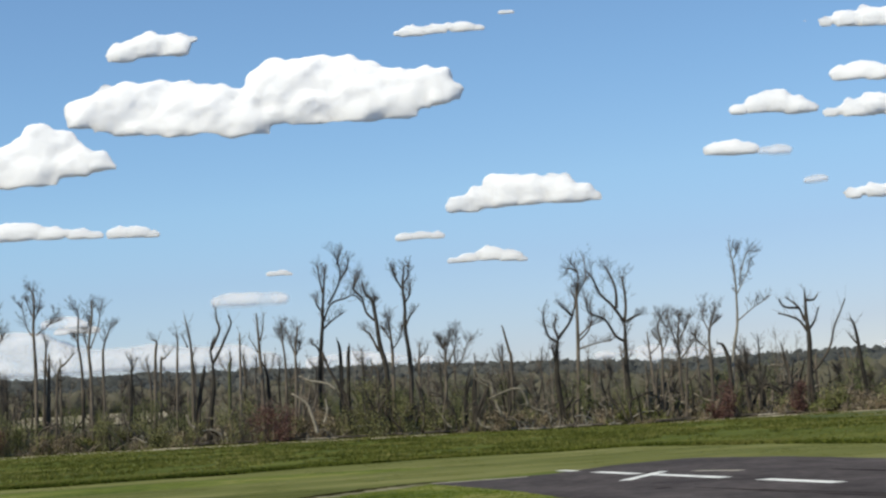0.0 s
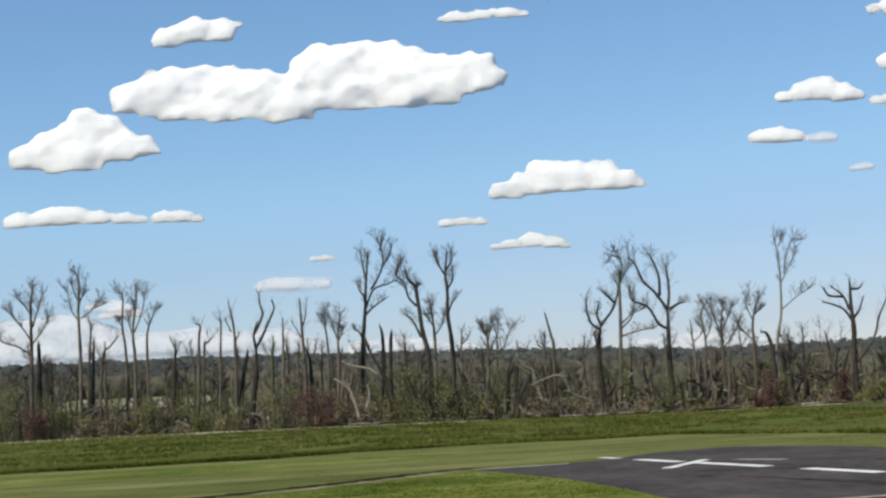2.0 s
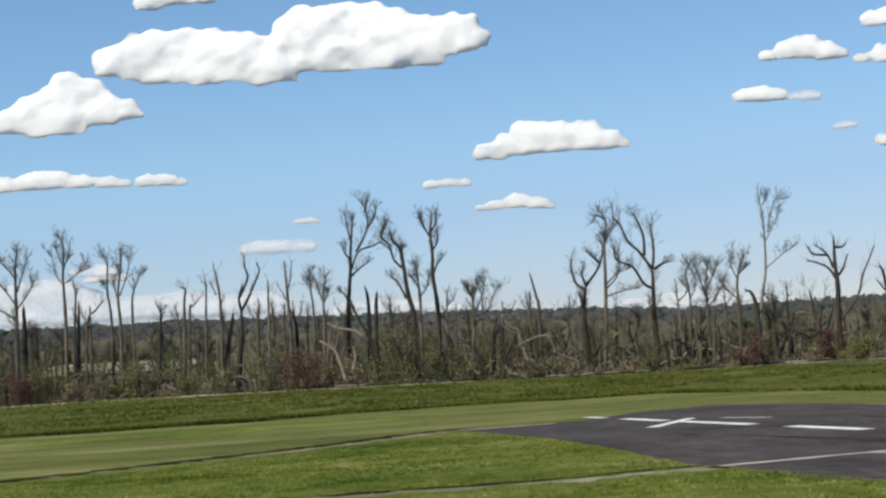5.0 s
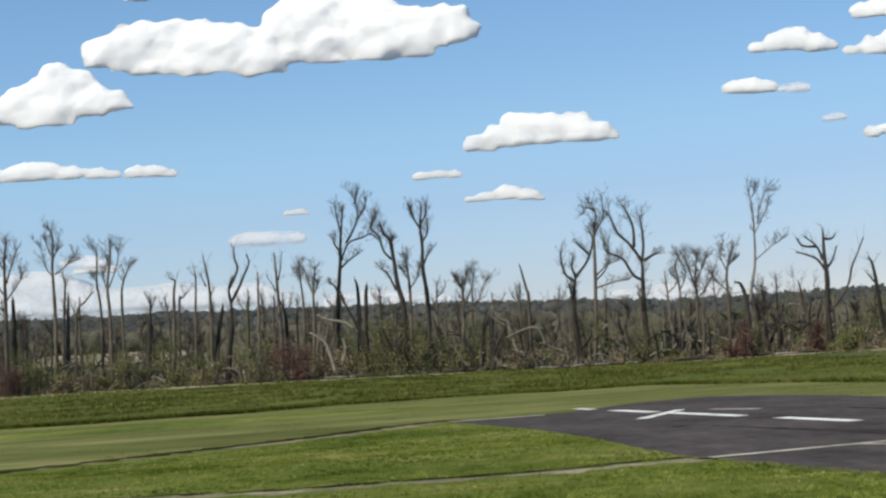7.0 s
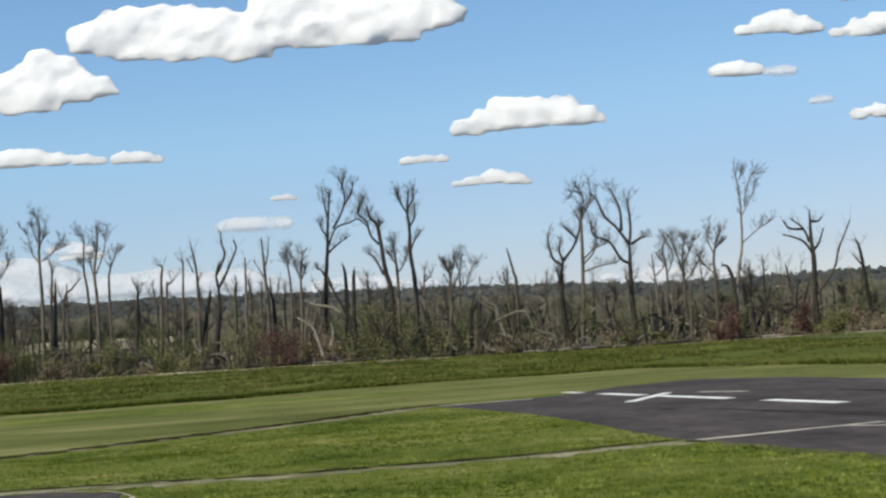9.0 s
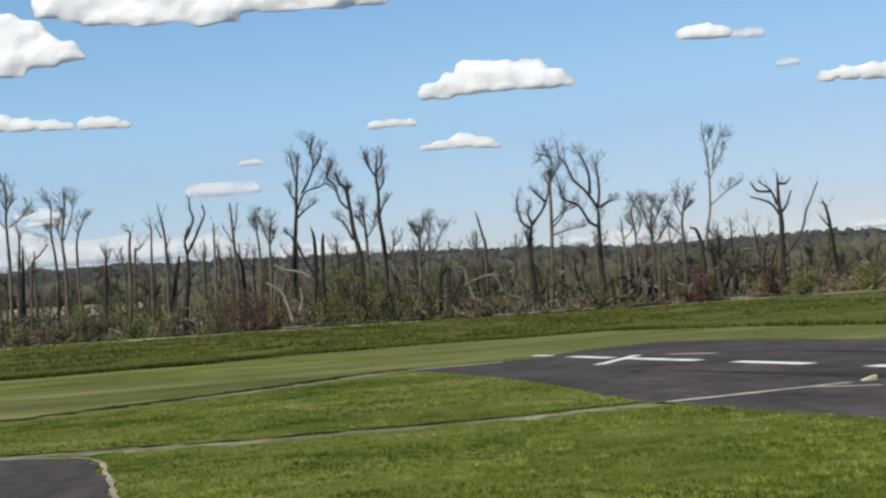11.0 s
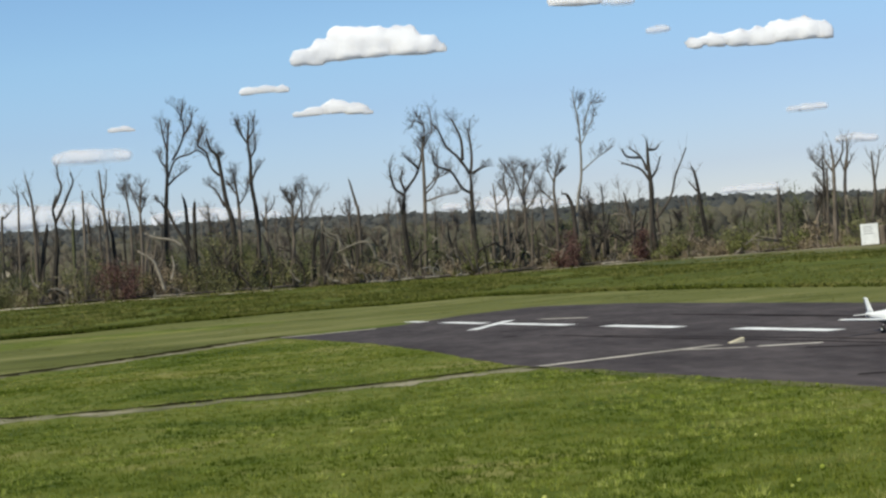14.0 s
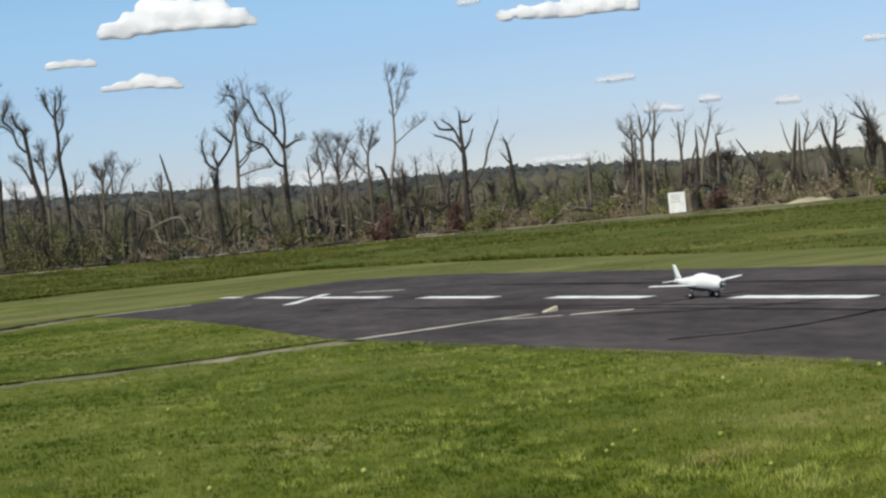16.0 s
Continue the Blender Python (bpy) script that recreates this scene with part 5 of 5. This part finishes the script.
stone(55.8, 131.0, 0.24, "rounded pale stone on the grass by the wood")
stone(56.9, 130.0, 0.26, "small rounded pale stone by the wood")


def sand_heap(x, y, wide, tall):
    bm = bmesh.new()
    bmesh.ops.create_grid(bm, x_segments=30, y_segments=20, size=1)
    for v in bm.verts:
        r = min(1, v.co.xy.length)
        n = noise.noise((v.co.x * 2.2, v.co.y * 2.2, 4))
        v.co = Vector((v.co.x * wide, v.co.y * wide * 0.6, tall * (1 - r * r) * (0.8 + 0.5 * n) - 0.05))
    ob = linked("sand_mound", bm, DIRT)
    ob.location = (x, y, float(height(x, y)))
    return tagged(ob, "low mound of pale sandy soil beside the wood", "sand mound")


sand_heap(56.3, 122.5, 2.2, 0.5)


# ---- wedge left on the runway line ----
def wedge(x, y):
    ob = empty("timber_wedge", x, y, 0.012)
    ob.rotation_euler, ob.scale = (0, 0, radians(12)), (0.7, 0.7, 0.6)
    tagged(ob, "small pale timber wedge lying on runway line", "wedge")
    bm = bmesh.new()
    made = box(bm, -0.17, 0.17, -0.07, 0.07, 0.0, 0.13)
    for v in made:
        if v.co.z > 0.05 and v.co.x < 0:
            v.co.z = 0.03
    bmesh.ops.bevel(bm, geom=list(bm.edges), offset=0.008, segments=2, affect="EDGES")
    part("block", bm, TIMBER, ob, smooth=False)
    bm = bmesh.new()
    box(bm, -0.2, 0.0, -0.085, -0.073, 0.0, 0.025, 0.003)
    part("batten", bm, TIMBER, ob, smooth=False)
    return ob


wedge(6.9, 24.75)


# ---- model aeroplane on its wheels ----
def loft(bm, sections, sides=20):
    """A body through elliptical sections (x, z, half width, half height) along its length."""
    rings = []
    for x, z, ry, rz in sections:
        rings.append([bm.verts.new((x, ry * math.cos(2 * math.pi * k / sides), z + rz * math.sin(2 * math.pi * k / sides))) for k in range(sides)])
    for a, b in zip(rings, rings[1:]):
        for k in range(sides):
            bm.faces.new((a[k], b[k], b[(k + 1) % sides], a[(k + 1) % sides]))
    bm.faces.new(rings[0]), bm.faces.new(rings[-1][::-1])


def aerofoil(bm, root, tip, up=Vector((0, 0, 1))):
    """A flying surface from a root to a tip: each is its leading edge, chord and thickness."""
    shape = [(0, 0), (0.04, 0.35), (0.15, 0.7), (0.35, 0.9), (0.65, 0.6), (1, 0.05), (0.65, -0.35), (0.35, -0.5), (0.1, -0.4)]
    rings = []
    for f in (0, 0.33, 0.66, 0.93, 1.0):
        p = Vector(root[0]).lerp(Vector(tip[0]), f)
        c, t = root[1] + (tip[1] - root[1]) * f, root[2] + (tip[2] - root[2]) * f
        shrink = 0.75 if f == 1.0 else 1.0
        rings.append([bm.verts.new(p + Vector((-c * (u * shrink + (1 - shrink) * 0.5), 0, 0)) + up * (w * t * shrink)) for u, w in shape])
    for a, b in zip(rings, rings[1:]):
        for k in range(len(shape)):
            bm.faces.new((a[k], a[(k + 1) % len(shape)], b[(k + 1) % len(shape)], b[k]))
    bm.faces.new(rings[0]), bm.faces.new(rings[-1])
    bmesh.ops.recalc_face_normals(bm, faces=bm.faces)


def disc(bm, r, w, m, sides=18):
    bmesh.ops.create_cone(bm, cap_ends=True, segments=sides, radius1=r, radius2=r, depth=w, matrix=m)
    bmesh.ops.bevel(bm, geom=list(bm.edges), offset=w * 0.2, segments=2, affect="EDGES")


def model_aeroplane(x, y, heading):
    craft = empty("model_aeroplane", x, y, -0.038)
    craft.rotation_euler, craft.scale = (0, 0, heading), (0.84, 0.84, 0.84)
    tagged(craft, "white low-wing model aeroplane with tricycle wheels on runway", "model aeroplane")
    bm = bmesh.new()
    loft(bm, [(0.66, 0.30, 0.06, 0.06), (0.63, 0.305, 0.095, 0.10), (0.50, 0.325, 0.125, 0.135), (0.32, 0.335, 0.135, 0.145), (0.12, 0.34, 0.13, 0.145), (-0.10, 0.345, 0.12, 0.135), (-0.35, 0.345, 0.09, 0.10), (-0.62, 0.355, 0.055, 0.065), (-0.86, 0.37, 0.025, 0.04)])
    part("fuselage", bm, FOAM, craft)
    bm = bmesh.new()
    loft(bm, [(0.33, 0.415, 0.04, 0.02), (0.24, 0.435, 0.085, 0.055), (0.08, 0.445, 0.095, 0.068), (-0.10, 0.44, 0.08, 0.055), (-0.24, 0.42, 0.035, 0.02)], 16)
    part("cabin_roof", bm, FOAM, craft)
    for s in (-1, 1):
        bm = bmesh.new()
        aerofoil(bm, ((0.0, s * 0.08, 0.285), 0.29, 0.032), ((-0.06, s * 0.98, 0.365), 0.20, 0.02))
        wing = part("wing", bm, FOAM, craft)
        bm = bmesh.new()
        box(bm, -0.283, -0.23, min(s * 0.45, s * 0.76), max(s * 0.45, s * 0.76), 0.328, 0.334, 0.002)
        part("aileron", bm, UNDERSIDE, wing, "grey hinged aileron", smooth=False)
        bm = bmesh.new()
        aerofoil(bm, ((-0.66, s * 0.02, 0.375), 0.19, 0.014), ((-0.72, s * 0.31, 0.38), 0.12, 0.01))
        part("tailplane", bm, FOAM, craft)
    bm = bmesh.new()
    aerofoil(bm, ((-0.60, 0, 0.39), 0.24, 0.014), ((-0.79, 0, 0.68), 0.12, 0.01), Vector((0, 1, 0)))
    fin = part("fin", bm, FOAM, craft)
    # shade under the fuselage, built as a black part
    bm = bmesh.new()
    loft(bm, [(0.58, 0.245, 0.06, 0.035), (0.3, 0.232, 0.105, 0.045), (0.05, 0.232, 0.11, 0.05), (-0.2, 0.248, 0.095, 0.045), (-0.55, 0.302, 0.05, 0.022)], 12)
    part("belly", bm, DARK, craft, "black panel standing in for the shaded belly")
    bm = bmesh.new()
    disc(bm, 0.088, 0.05, pose(0.655, 0, 0.30, 0, 90, 0), 22)
    cowl = part("cowling", bm, FOAM, craft)
    bm = bmesh.new()
    disc(bm, 0.062, 0.012, pose(0.684, 0, 0.30, 0, 90, 0), 20)
    part("air_intake", bm, DARK, cowl, "black air intake")
    bm = bmesh.new()
    loft(bm, [(0.69, 0.30, 0.034, 0.034), (0.72, 0.30, 0.030, 0.030), (0.75, 0.30, 0.016, 0.016), (0.765, 0.30, 0.003, 0.003)], 14)
    part("spinner", bm, STEEL, craft, "small bright spinner")
    for s in (0, 180):
        bm = bmesh.new()
        aerofoil(bm, ((0.722, 0.02, 0.0), 0.012, 0.02), ((0.716, 0.15, 0.0), 0.008, 0.012))
        bmesh.ops.transform(bm, verts=bm.verts, matrix=pose(0, 0, 0.30) @ pose(0, 0, 0, 35 + s, 0, 0))
        part("propeller_blade", bm, DARK, craft, "black propeller blade")
    for wx, wy in ((0.50, 0), (-0.02, -0.22), (-0.02, 0.22)):
        bm = bmesh.new()
        tube(bm, [Vector((wx - 0.03, wy * 0.8, 0.24)), Vector((wx, wy, 0.18)), Vector((wx, wy + 0.03, 0.13))], 0.009, 0.007, 8)
        part("landing_strut", bm, STEEL, craft, "thin steel leg")
        bm = bmesh.new()
        disc(bm, 0.07, 0.04, pose(wx, wy, 0.13, 90, 0, 0))
        wheel = part("wheel", bm, RUBBER, craft, "black rubber wheel")
        bm = bmesh.new()
        disc(bm, 0.03, 0.05, pose(wx, wy, 0.13, 90, 0, 0), 12)
        part("hub", bm, FOAM, wheel, "white hub")
    return craft


model_aeroplane(9.04, 23.78, math.atan2(ALONG.y, ALONG.x))


# ---- clouds ----
billow = bpy.data.textures.new("billow", "CLOUDS")
billow.noise_scale, billow.noise_depth = 44.0, 3
lobes = bpy.data.textures.new("lobes", "CLOUDS")
lobes.noise_scale, lobes.noise_depth = 75.0, 1


LEAN_BACK = 0.5                                 # tops sheared away from the camera, so the fronts face the sun


def cloud(x, z, *puffs, y=3000.0, thin=False):
    """A fair-weather cumulus: billows grown together, bumpy above and flatter below."""
    rng = random.Random(int(x * 7 + z))
    bm = bmesh.new()
    big = max(p[2] for p in puffs)
    base = min(pz - 0.5 * r for px, pz, r in puffs if r > big * 0.5)
    filled = list(puffs)
    for (ax, az, ar), (bx, bz, br) in zip(puffs, puffs[1:]):
        filled.append(((ax + bx) / 2, (az + bz) / 2, min(ar, br) * 0.9))
    if big < 34:
        filled += [(px, base + 0.35 * r, r * 0.8) for px, pz, r in puffs if pz - 0.5 * r > base + 2 and pz - 2.2 * r < base]
    filled += [(px, pz - 0.32 * r, r * 0.88) for px, pz, r in puffs]
    stretch = 3.0 if thin else 1.3 if big > 26 else 2.0
    shrink = 0.96 if big > 26 else 0.92
    for px, pz, r in filled:
        todo = [(px, pz, r * 0.98, 0.0)]
        for k in range(0 if thin else 5 if big > 12 else 3):
            a = rng.uniform(-0.1, 1.1) * math.pi
            todo.append((px + math.cos(a) * r * 0.9, pz + math.sin(a) * r * 0.72, r * rng.uniform(0.28, 0.5), rng.uniform(-0.3, 0.3) * r))
        for qx, qz, q, qy in todo:
            q *= shrink
            foot = min([pz - 0.42 * p for px, pz, p in filled if abs(px - qx) < 0.7 * p] + [qz - 0.42 * q])
            for v in bmesh.ops.create_icosphere(bm, subdivisions=2, radius=1)["verts"]:
                n = v.co
                # shallow in depth, thinnest at the foot, so the dark underside hardly shows
                v.co = Vector((qx + n.x * q * (stretch if q > r * 0.6 else 1.1), (0.5 if n.z > -0.42 else 0.12) * (qy + n.y * q) + LEAN_BACK * (qz + n.z * q if n.z > -0.42 else foot), qz + n.z * q if n.z > -0.42 else foot))
    far = 1.0 + max(0.0, z - 400) / 1000         # higher ones moved out and enlarged to fit the view, so none shades another
    whole = empty("cloud", x * far, y * far, z * far)
    whole.scale = (far, far, far)
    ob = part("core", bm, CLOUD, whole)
    merge = ob.modifiers.new("merge", "REMESH")
    merge.mode, merge.voxel_size, merge.use_smooth_shade = "VOXEL", max(0.9, min(3.0, big / 14)), True
    soften = ob.modifiers.new("soften", "SMOOTH")
    soften.iterations = 18
    bumps = ob.modifiers.new("bumps", "DISPLACE")
    bumps.texture, bumps.texture_coords, bumps.strength, bumps.mid_level = billow, "GLOBAL", min(16.0, big * 0.34), 0.5
    depth = ob.modifiers.new("depth", "DISPLACE")
    depth.texture, depth.texture_coords, depth.direction, depth.strength, depth.mid_level = lobes, "GLOBAL", "Y", min(34.0, big * 0.6), 0.5
    even = ob.modifiers.new("even", "SMOOTH")
    even.iterations = 10
    words = "large billowing white cumulus cloud with greyish base" if big > 35 else "small white puff of cloud in blue sky" if big < 13 else "white fair-weather cumulus cloud with flat base"
    grow = max(1.5, min(3.2, big * 0.14))
    for k, mat in enumerate(VEILS if thin else ()):
        veil = new("veil", ob.data)
        veil.parent = whole
        tagged(veil, kind="stuff")
        veil.location.z = -0.4 * grow * (k + 1)
        veil.material_slots[0].link = "OBJECT"
        veil.material_slots[0].material = mat
        merge = veil.modifiers.new("merge", "REMESH")
        merge.mode, merge.voxel_size, merge.use_smooth_shade = "VOXEL", max(1.0, min(3.5, big / 12)), True
        soften = veil.modifiers.new("soften", "SMOOTH")
        soften.iterations = 22
        swell = veil.modifiers.new("swell", "DISPLACE")
        swell.strength, swell.mid_level = grow * (k + 1), 0.0
        torn = veil.modifiers.new("torn", "DISPLACE")
        torn.texture, torn.texture_coords, torn.strength, torn.mid_level = billow, "GLOBAL", min(8.0, big * 0.2) + k, 0.5
    if thin:
        bpy.data.objects.remove(ob)
        words = "thin hazy bank of low white cloud"
    return tagged(whole, words, "cloud", "clouds")


cloud(-448, 730, (-69, -13, 25), (-22, 2, 28), (30, 1, 25), (61, 9, 10))
cloud(-245, 605, (-38, 16, 34), (-21, -1, 24), (7, -7, 34), (29, -17, 26), (-47, -46, 22), (213, -29, 24), (161, -31, 24), (304, -6, 24), (-88, -36, 26), (-345, -8, 26), (73, -20, 26), (-334, 6, 41), (-282, 19, 46), (-230, 26, 43), (-157, 16, 46), (-106, 2, 46), (-56, -22, 38), (-191, -23, 38), (-263, -24, 30), (-140, -37, 28), (-311, 58, 13), (0, 47, 46), (62, 54, 49), (115, 59, 43), (165, 26, 51), (227, 16, 41), (290, 28, 35), (320, 5, 28), (121, -11, 35), (70, 2, 41), (193, -23, 28), (266, -17, 20), (-9, -20, 20))
cloud(-660, 526, (-4, 33, 41), (-25, 19, 46), (-68, -9, 46), (35, -5, 41), (86, -8, 26), (-38, -32, 26), (16, 37, 28), (-119, -16, 35), (117, -19, 10))
cloud(-687, 394, (-66, 4, 22), (-25, 8, 22), (25, -1, 17), (76, -5, 14), (107, -10, 10), (-117, 4, 18))
cloud(-506, 384, (-32, 3, 14), (3, 1, 14), (28, -4, 9))
cloud(66, 725, (-46, 0, 15), (-4, 1, 14), (48, 2, 15), (74, -1, 9), (-72, -2, 6))
cloud(196, 750, (-6, 0, 6), (6, 0, 6))
cloud(201, 406, (-120, -11, 20), (-77, 1, 25), (-34, 19, 30), (16, 16, 30), (68, 12, 30), (109, 0, 22), (134, -10, 13), (-99, -17, 14), (4, -9, 18))
cloud(10, 344, (-30, 0, 10), (0, 1, 11), (30, -1, 9))
cloud(123, 297, (-59, -1, 6), (-28, 2, 11), (13, 7, 16), (49, 0, 14), (69, -7, 7), (-44, -1, 7))
cloud(-248, 293, (-17, 0, 7), (2, 1, 8), (14, -2, 5))
cloud(-307, 250, (-37, 1, 12), (-1, 0, 13), (39, -1, 11), thin=True)
cloud(681, 541, (-72, -3, 15), (-29, 4, 25), (1, 10, 27), (37, -2, 23), (63, -8, 13))
cloud(843, 525, (-63, -5, 15), (-21, 0, 23), (21, 7, 27), (62, -1, 24))
cloud(848, 594, (-35, 0, 17), (2, 5, 23), (32, -5, 21))
cloud(828, 695, (-43, -1, 12), (-1, 0, 23), (41, 1, 27), (83, -1, 27), (-80, 1, 5))
cloud(591, 467, (-26, 0, 17), (0, 1, 19), (25, -2, 16))
cloud(668, 461, (-9, 0, 7), (9, 0, 9), thin=True)
cloud(740, 402, (-7, -1, 5), (7, 1, 6), thin=True)
cloud(934, 375, (-129, -7, 15), (-85, -3, 18), (-42, -3, 21), (1, -4, 24), (45, 3, 27), (90, 10, 26), (120, 3, 20))
cloud(1010, 236, (-27, -1, 4), (0, 0, 6), (27, 1, 5), thin=True)
cloud(1100, 172, (-23, 0, 6), (-1, 1, 8), (25, -2, 6), thin=True)
cloud(1355, 166, (-8, 0, 6), (8, 0, 8), thin=True)
cloud(1552, 272, (-9, 0, 5), (9, 0, 6), thin=True)
cloud(1197, 183, (-6, 0, 6), (6, 0, 6), thin=True)
cloud(-609, 168, (-283, 17, 26), (-220, 18, 28), (-169, 20, 28), (-127, 23, 28), (-86, 10, 24), (-35, -2, 20), (46, -10, 18), (119, -10, 22), (190, -19, 20), (252, -18, 20), (313, -29, 14), thin=True)
cloud(-625, 215, (-27, -2, 8), (-1, 4, 13), (29, -2, 10))
cloud(-97, 128, (-94, 2, 8), (-32, 7, 10), (28, 0, 9), (99, -9, 7), thin=True)
cloud(454, 102, (-124, 4, 7), (-42, 7, 10), (38, -1, 9), (129, -9, 6), thin=True)
cloud(889, 94, (-41, 0, 5), (-13, 0, 6), (13, 0, 7), (41, 0, 6), thin=True)
cloud(-643, 229, (-20, 1, 9), (0, 2, 11), (20, -3, 8), thin=True)


# ---- near grass ----
def on_the_lawn(n, rng, start=7.5, depth=24.0):
    a = np.radians(rng.uniform(-22, 34, n))
    r = start + depth * rng.uniform(0, 1, n) ** 1.25
    x, y = r * np.sin(a), r * np.cos(a)
    on_runway = (x > np.interp(y, LEFT_Y, LEFT_X) - 0.08)
    on_apron = (x < np.interp(y, (9, 15.1, 16.8, 19.2, 21.8, 22.9), (-1.52, -2.76, -3.12, -3.61, -4.25, -5.35)) + 0.1) & (y < 22.95)
    on_gravel = np.abs(y + 0.15 - np.interp(x, (-30, -15, -5, -2.5, 1.2, 2.6, 3.66), (25.6, 24.4, 23.35, 22.75, 22.95, 23.35, 23.62))) < 0.6
    past_trench = y > np.interp(x, (-24, -16, -9, -5.6, -3.2, -1, 0.2), (20.5, 27.4, 33.6, 37.5, 40.8, 44.6, 45.6)) - 1.6
    keep = ~(on_runway | on_apron | past_trench | (on_gravel & (rng.uniform(0, 1, n) < 0.8)))
    return np.stack([x, y, np.zeros(n)], 1)[keep]


lawn = blade_fan(80000, on_the_lawn, (0.018, 0.052), (0.03, 0.075), BLADES, "lawn_grass", 31, 6)
far_lawn = blade_fan(22000, lambda n, rng: on_the_lawn(n, rng, 30.0, 16.0), (0.02, 0.05), (0.06, 0.22), BLADES, "lawn_grass", 32, 6)
tagged(far_lawn, "short uneven grass between two gravel lines", "grass", kind="stuff")
tagged(lawn, "short tufted spring grass with yellowed patches", "grass", kind="stuff")


def in_patches(n, rng):
    """Feet of taller tufts, gathered in uneven patches of the lawn."""
    p = on_the_lawn(n, rng)
    keep = [0.7 * noise.noise((x * 0.6, y * 0.4, 2.0)) + noise.noise((x * 3.4, y * 2.4, 5.0)) > 0.30 + 0.015 * (y - 12) for x, y, z in p]
    return p[np.array(keep)]


tall_tufts = blade_fan(80000, in_patches, (0.03, 0.06), (0.02, 0.07), TUFTS, "grass_tufts", 33, 9, slim=0.8)
tagged(tall_tufts, "taller yellow-green tufts in uneven patches of lawn", "grass", kind="stuff")


def on_the_verge(n, rng, y0=85.0, y1=200.0):
    """Feet of rough grass clumps, thicker here and thinner there."""
    a = rng.uniform(-20, 29, n)
    far = np.interp(a, EDGE_AT, EDGE_OUT) - 3
    x0 = np.tan(np.radians(a))
    near = np.array([min(band_start(t * d) for d in (45.0, 60.0, 72.0)) if t < 0.35 else 30.0 for t in x0])
    y = near + (far - near) * rng.uniform(0, 1, n) ** 1.2
    x = x0 * y
    ok = y > np.array([band_start(v) if v < 24 else 8.0 for v in x]) + 0.3
    patch = np.array([noise.noise((u * 0.12, v * 0.05, 8.0)) for u, v in zip(x, y)])
    ok &= (a < 9) | (y < np.interp(a, DRY_AT, DRY_FROM)) | (patch > 0.12)
    thick = np.array([noise.noise((u * 0.20, v * 0.06, 1.0)) + 0.5 * noise.noise((u * 0.7, v * 0.25, 6.0)) for u, v in zip(x, y)]) > -0.34
    return np.stack([x, y, height(x, y)], 1)[ok & thick & (y > y0) & (y < y1)]


verge_grass = blade_fan(34000, on_the_verge, (0.10, 0.26), (0.15, 0.55), VERGE, "rough_grass", 35, 6)
near_verge = blade_fan(60000, lambda n, rng: on_the_verge(n, rng, 20.0, 85.0), (0.04, 0.10), (0.10, 0.32), VERGE, "rough_grass", 37, 5)
tagged(near_verge, "uneven green grass beyond the runway", "grass", kind="stuff")
tagged(verge_grass, "rough uneven green grass before the wood", "grass", kind="stuff")


def along_the_verge(n, rng):
    x = rng.uniform(-40, 16, n)
    y = np.array([band_start(v) for v in x]) + 6.0 * rng.uniform(0, 1, n) ** 1.6 + 0.8 * np.sin(x * 0.9)
    return np.stack([x, y, height(x, y)], 1)


verge_edge = blade_fan(11000, along_the_verge, (0.08, 0.20), (0.15, 0.45), LONG_GRASS, "long_grass", 38, 6)
tagged(verge_edge, "dark longer grass where the mown strip ends", "grass", kind="stuff")


def on_the_strip(n, rng):
    x = rng.uniform(-24, 17, n)
    y = rng.uniform(30, 76, n)
    lo = np.interp(x, (-75, -7.75, -3.2, -1, 4, 10.1, 12.7, 24), (32, 35.4, 41.5, 45.4, 49, 20, 7.9, 7.8))
    hi = np.array([band_start(v) for v in x])
    patch = np.array([noise.noise((u * 0.5, v * 0.16, 3.0)) for u, v in zip(x, y)]) > 0.06
    return np.stack([x, y, height(x, y)], 1)[(y > lo + 0.5) & (y < hi) & patch & ((y > 51) | (x < -1) | (x > np.interp(y, RIGHT_Y, RIGHT_X) + 0.3))]


strip_grass = blade_fan(22000, on_the_strip, (0.02, 0.04), (0.06, 0.20), VERGE, "mown_tufts", 36, 5)
tagged(strip_grass, "low yellowish tufts left in the mown strip", "grass", kind="stuff")


def on_the_straw_patch(n, rng):
    u, v = rng.normal(0, 0.17, n), rng.normal(0, 0.10, n)
    return np.stack([STRAW_AT[0] + u, STRAW_AT[1] + v + 0.25 * u, np.zeros(n)], 1)


STRAW_AT = (3.64, 9.40)
straw_patch = blade_fan(420, on_the_straw_patch, (0.03, 0.055), (0.03, 0.09), STRAW, "straw_patch", 39, 6)
tagged(straw_patch, "patch of dry yellow straw lying in the lawn", "straw", kind="stuff")
flowers = bmesh.new()
pick = np.random.default_rng(44)
for x, y, z in on_the_lawn(110, pick):
    bmesh.ops.create_icosphere(flowers, subdivisions=1, radius=float(pick.uniform(0.012, 0.024)), matrix=pose(x, y, float(pick.uniform(0.05, 0.09))))
flowers = linked("dandelions", flowers, TUFTS)
tagged(flowers, "scattered pale dandelion heads in the lawn", "flowers", kind="stuff")
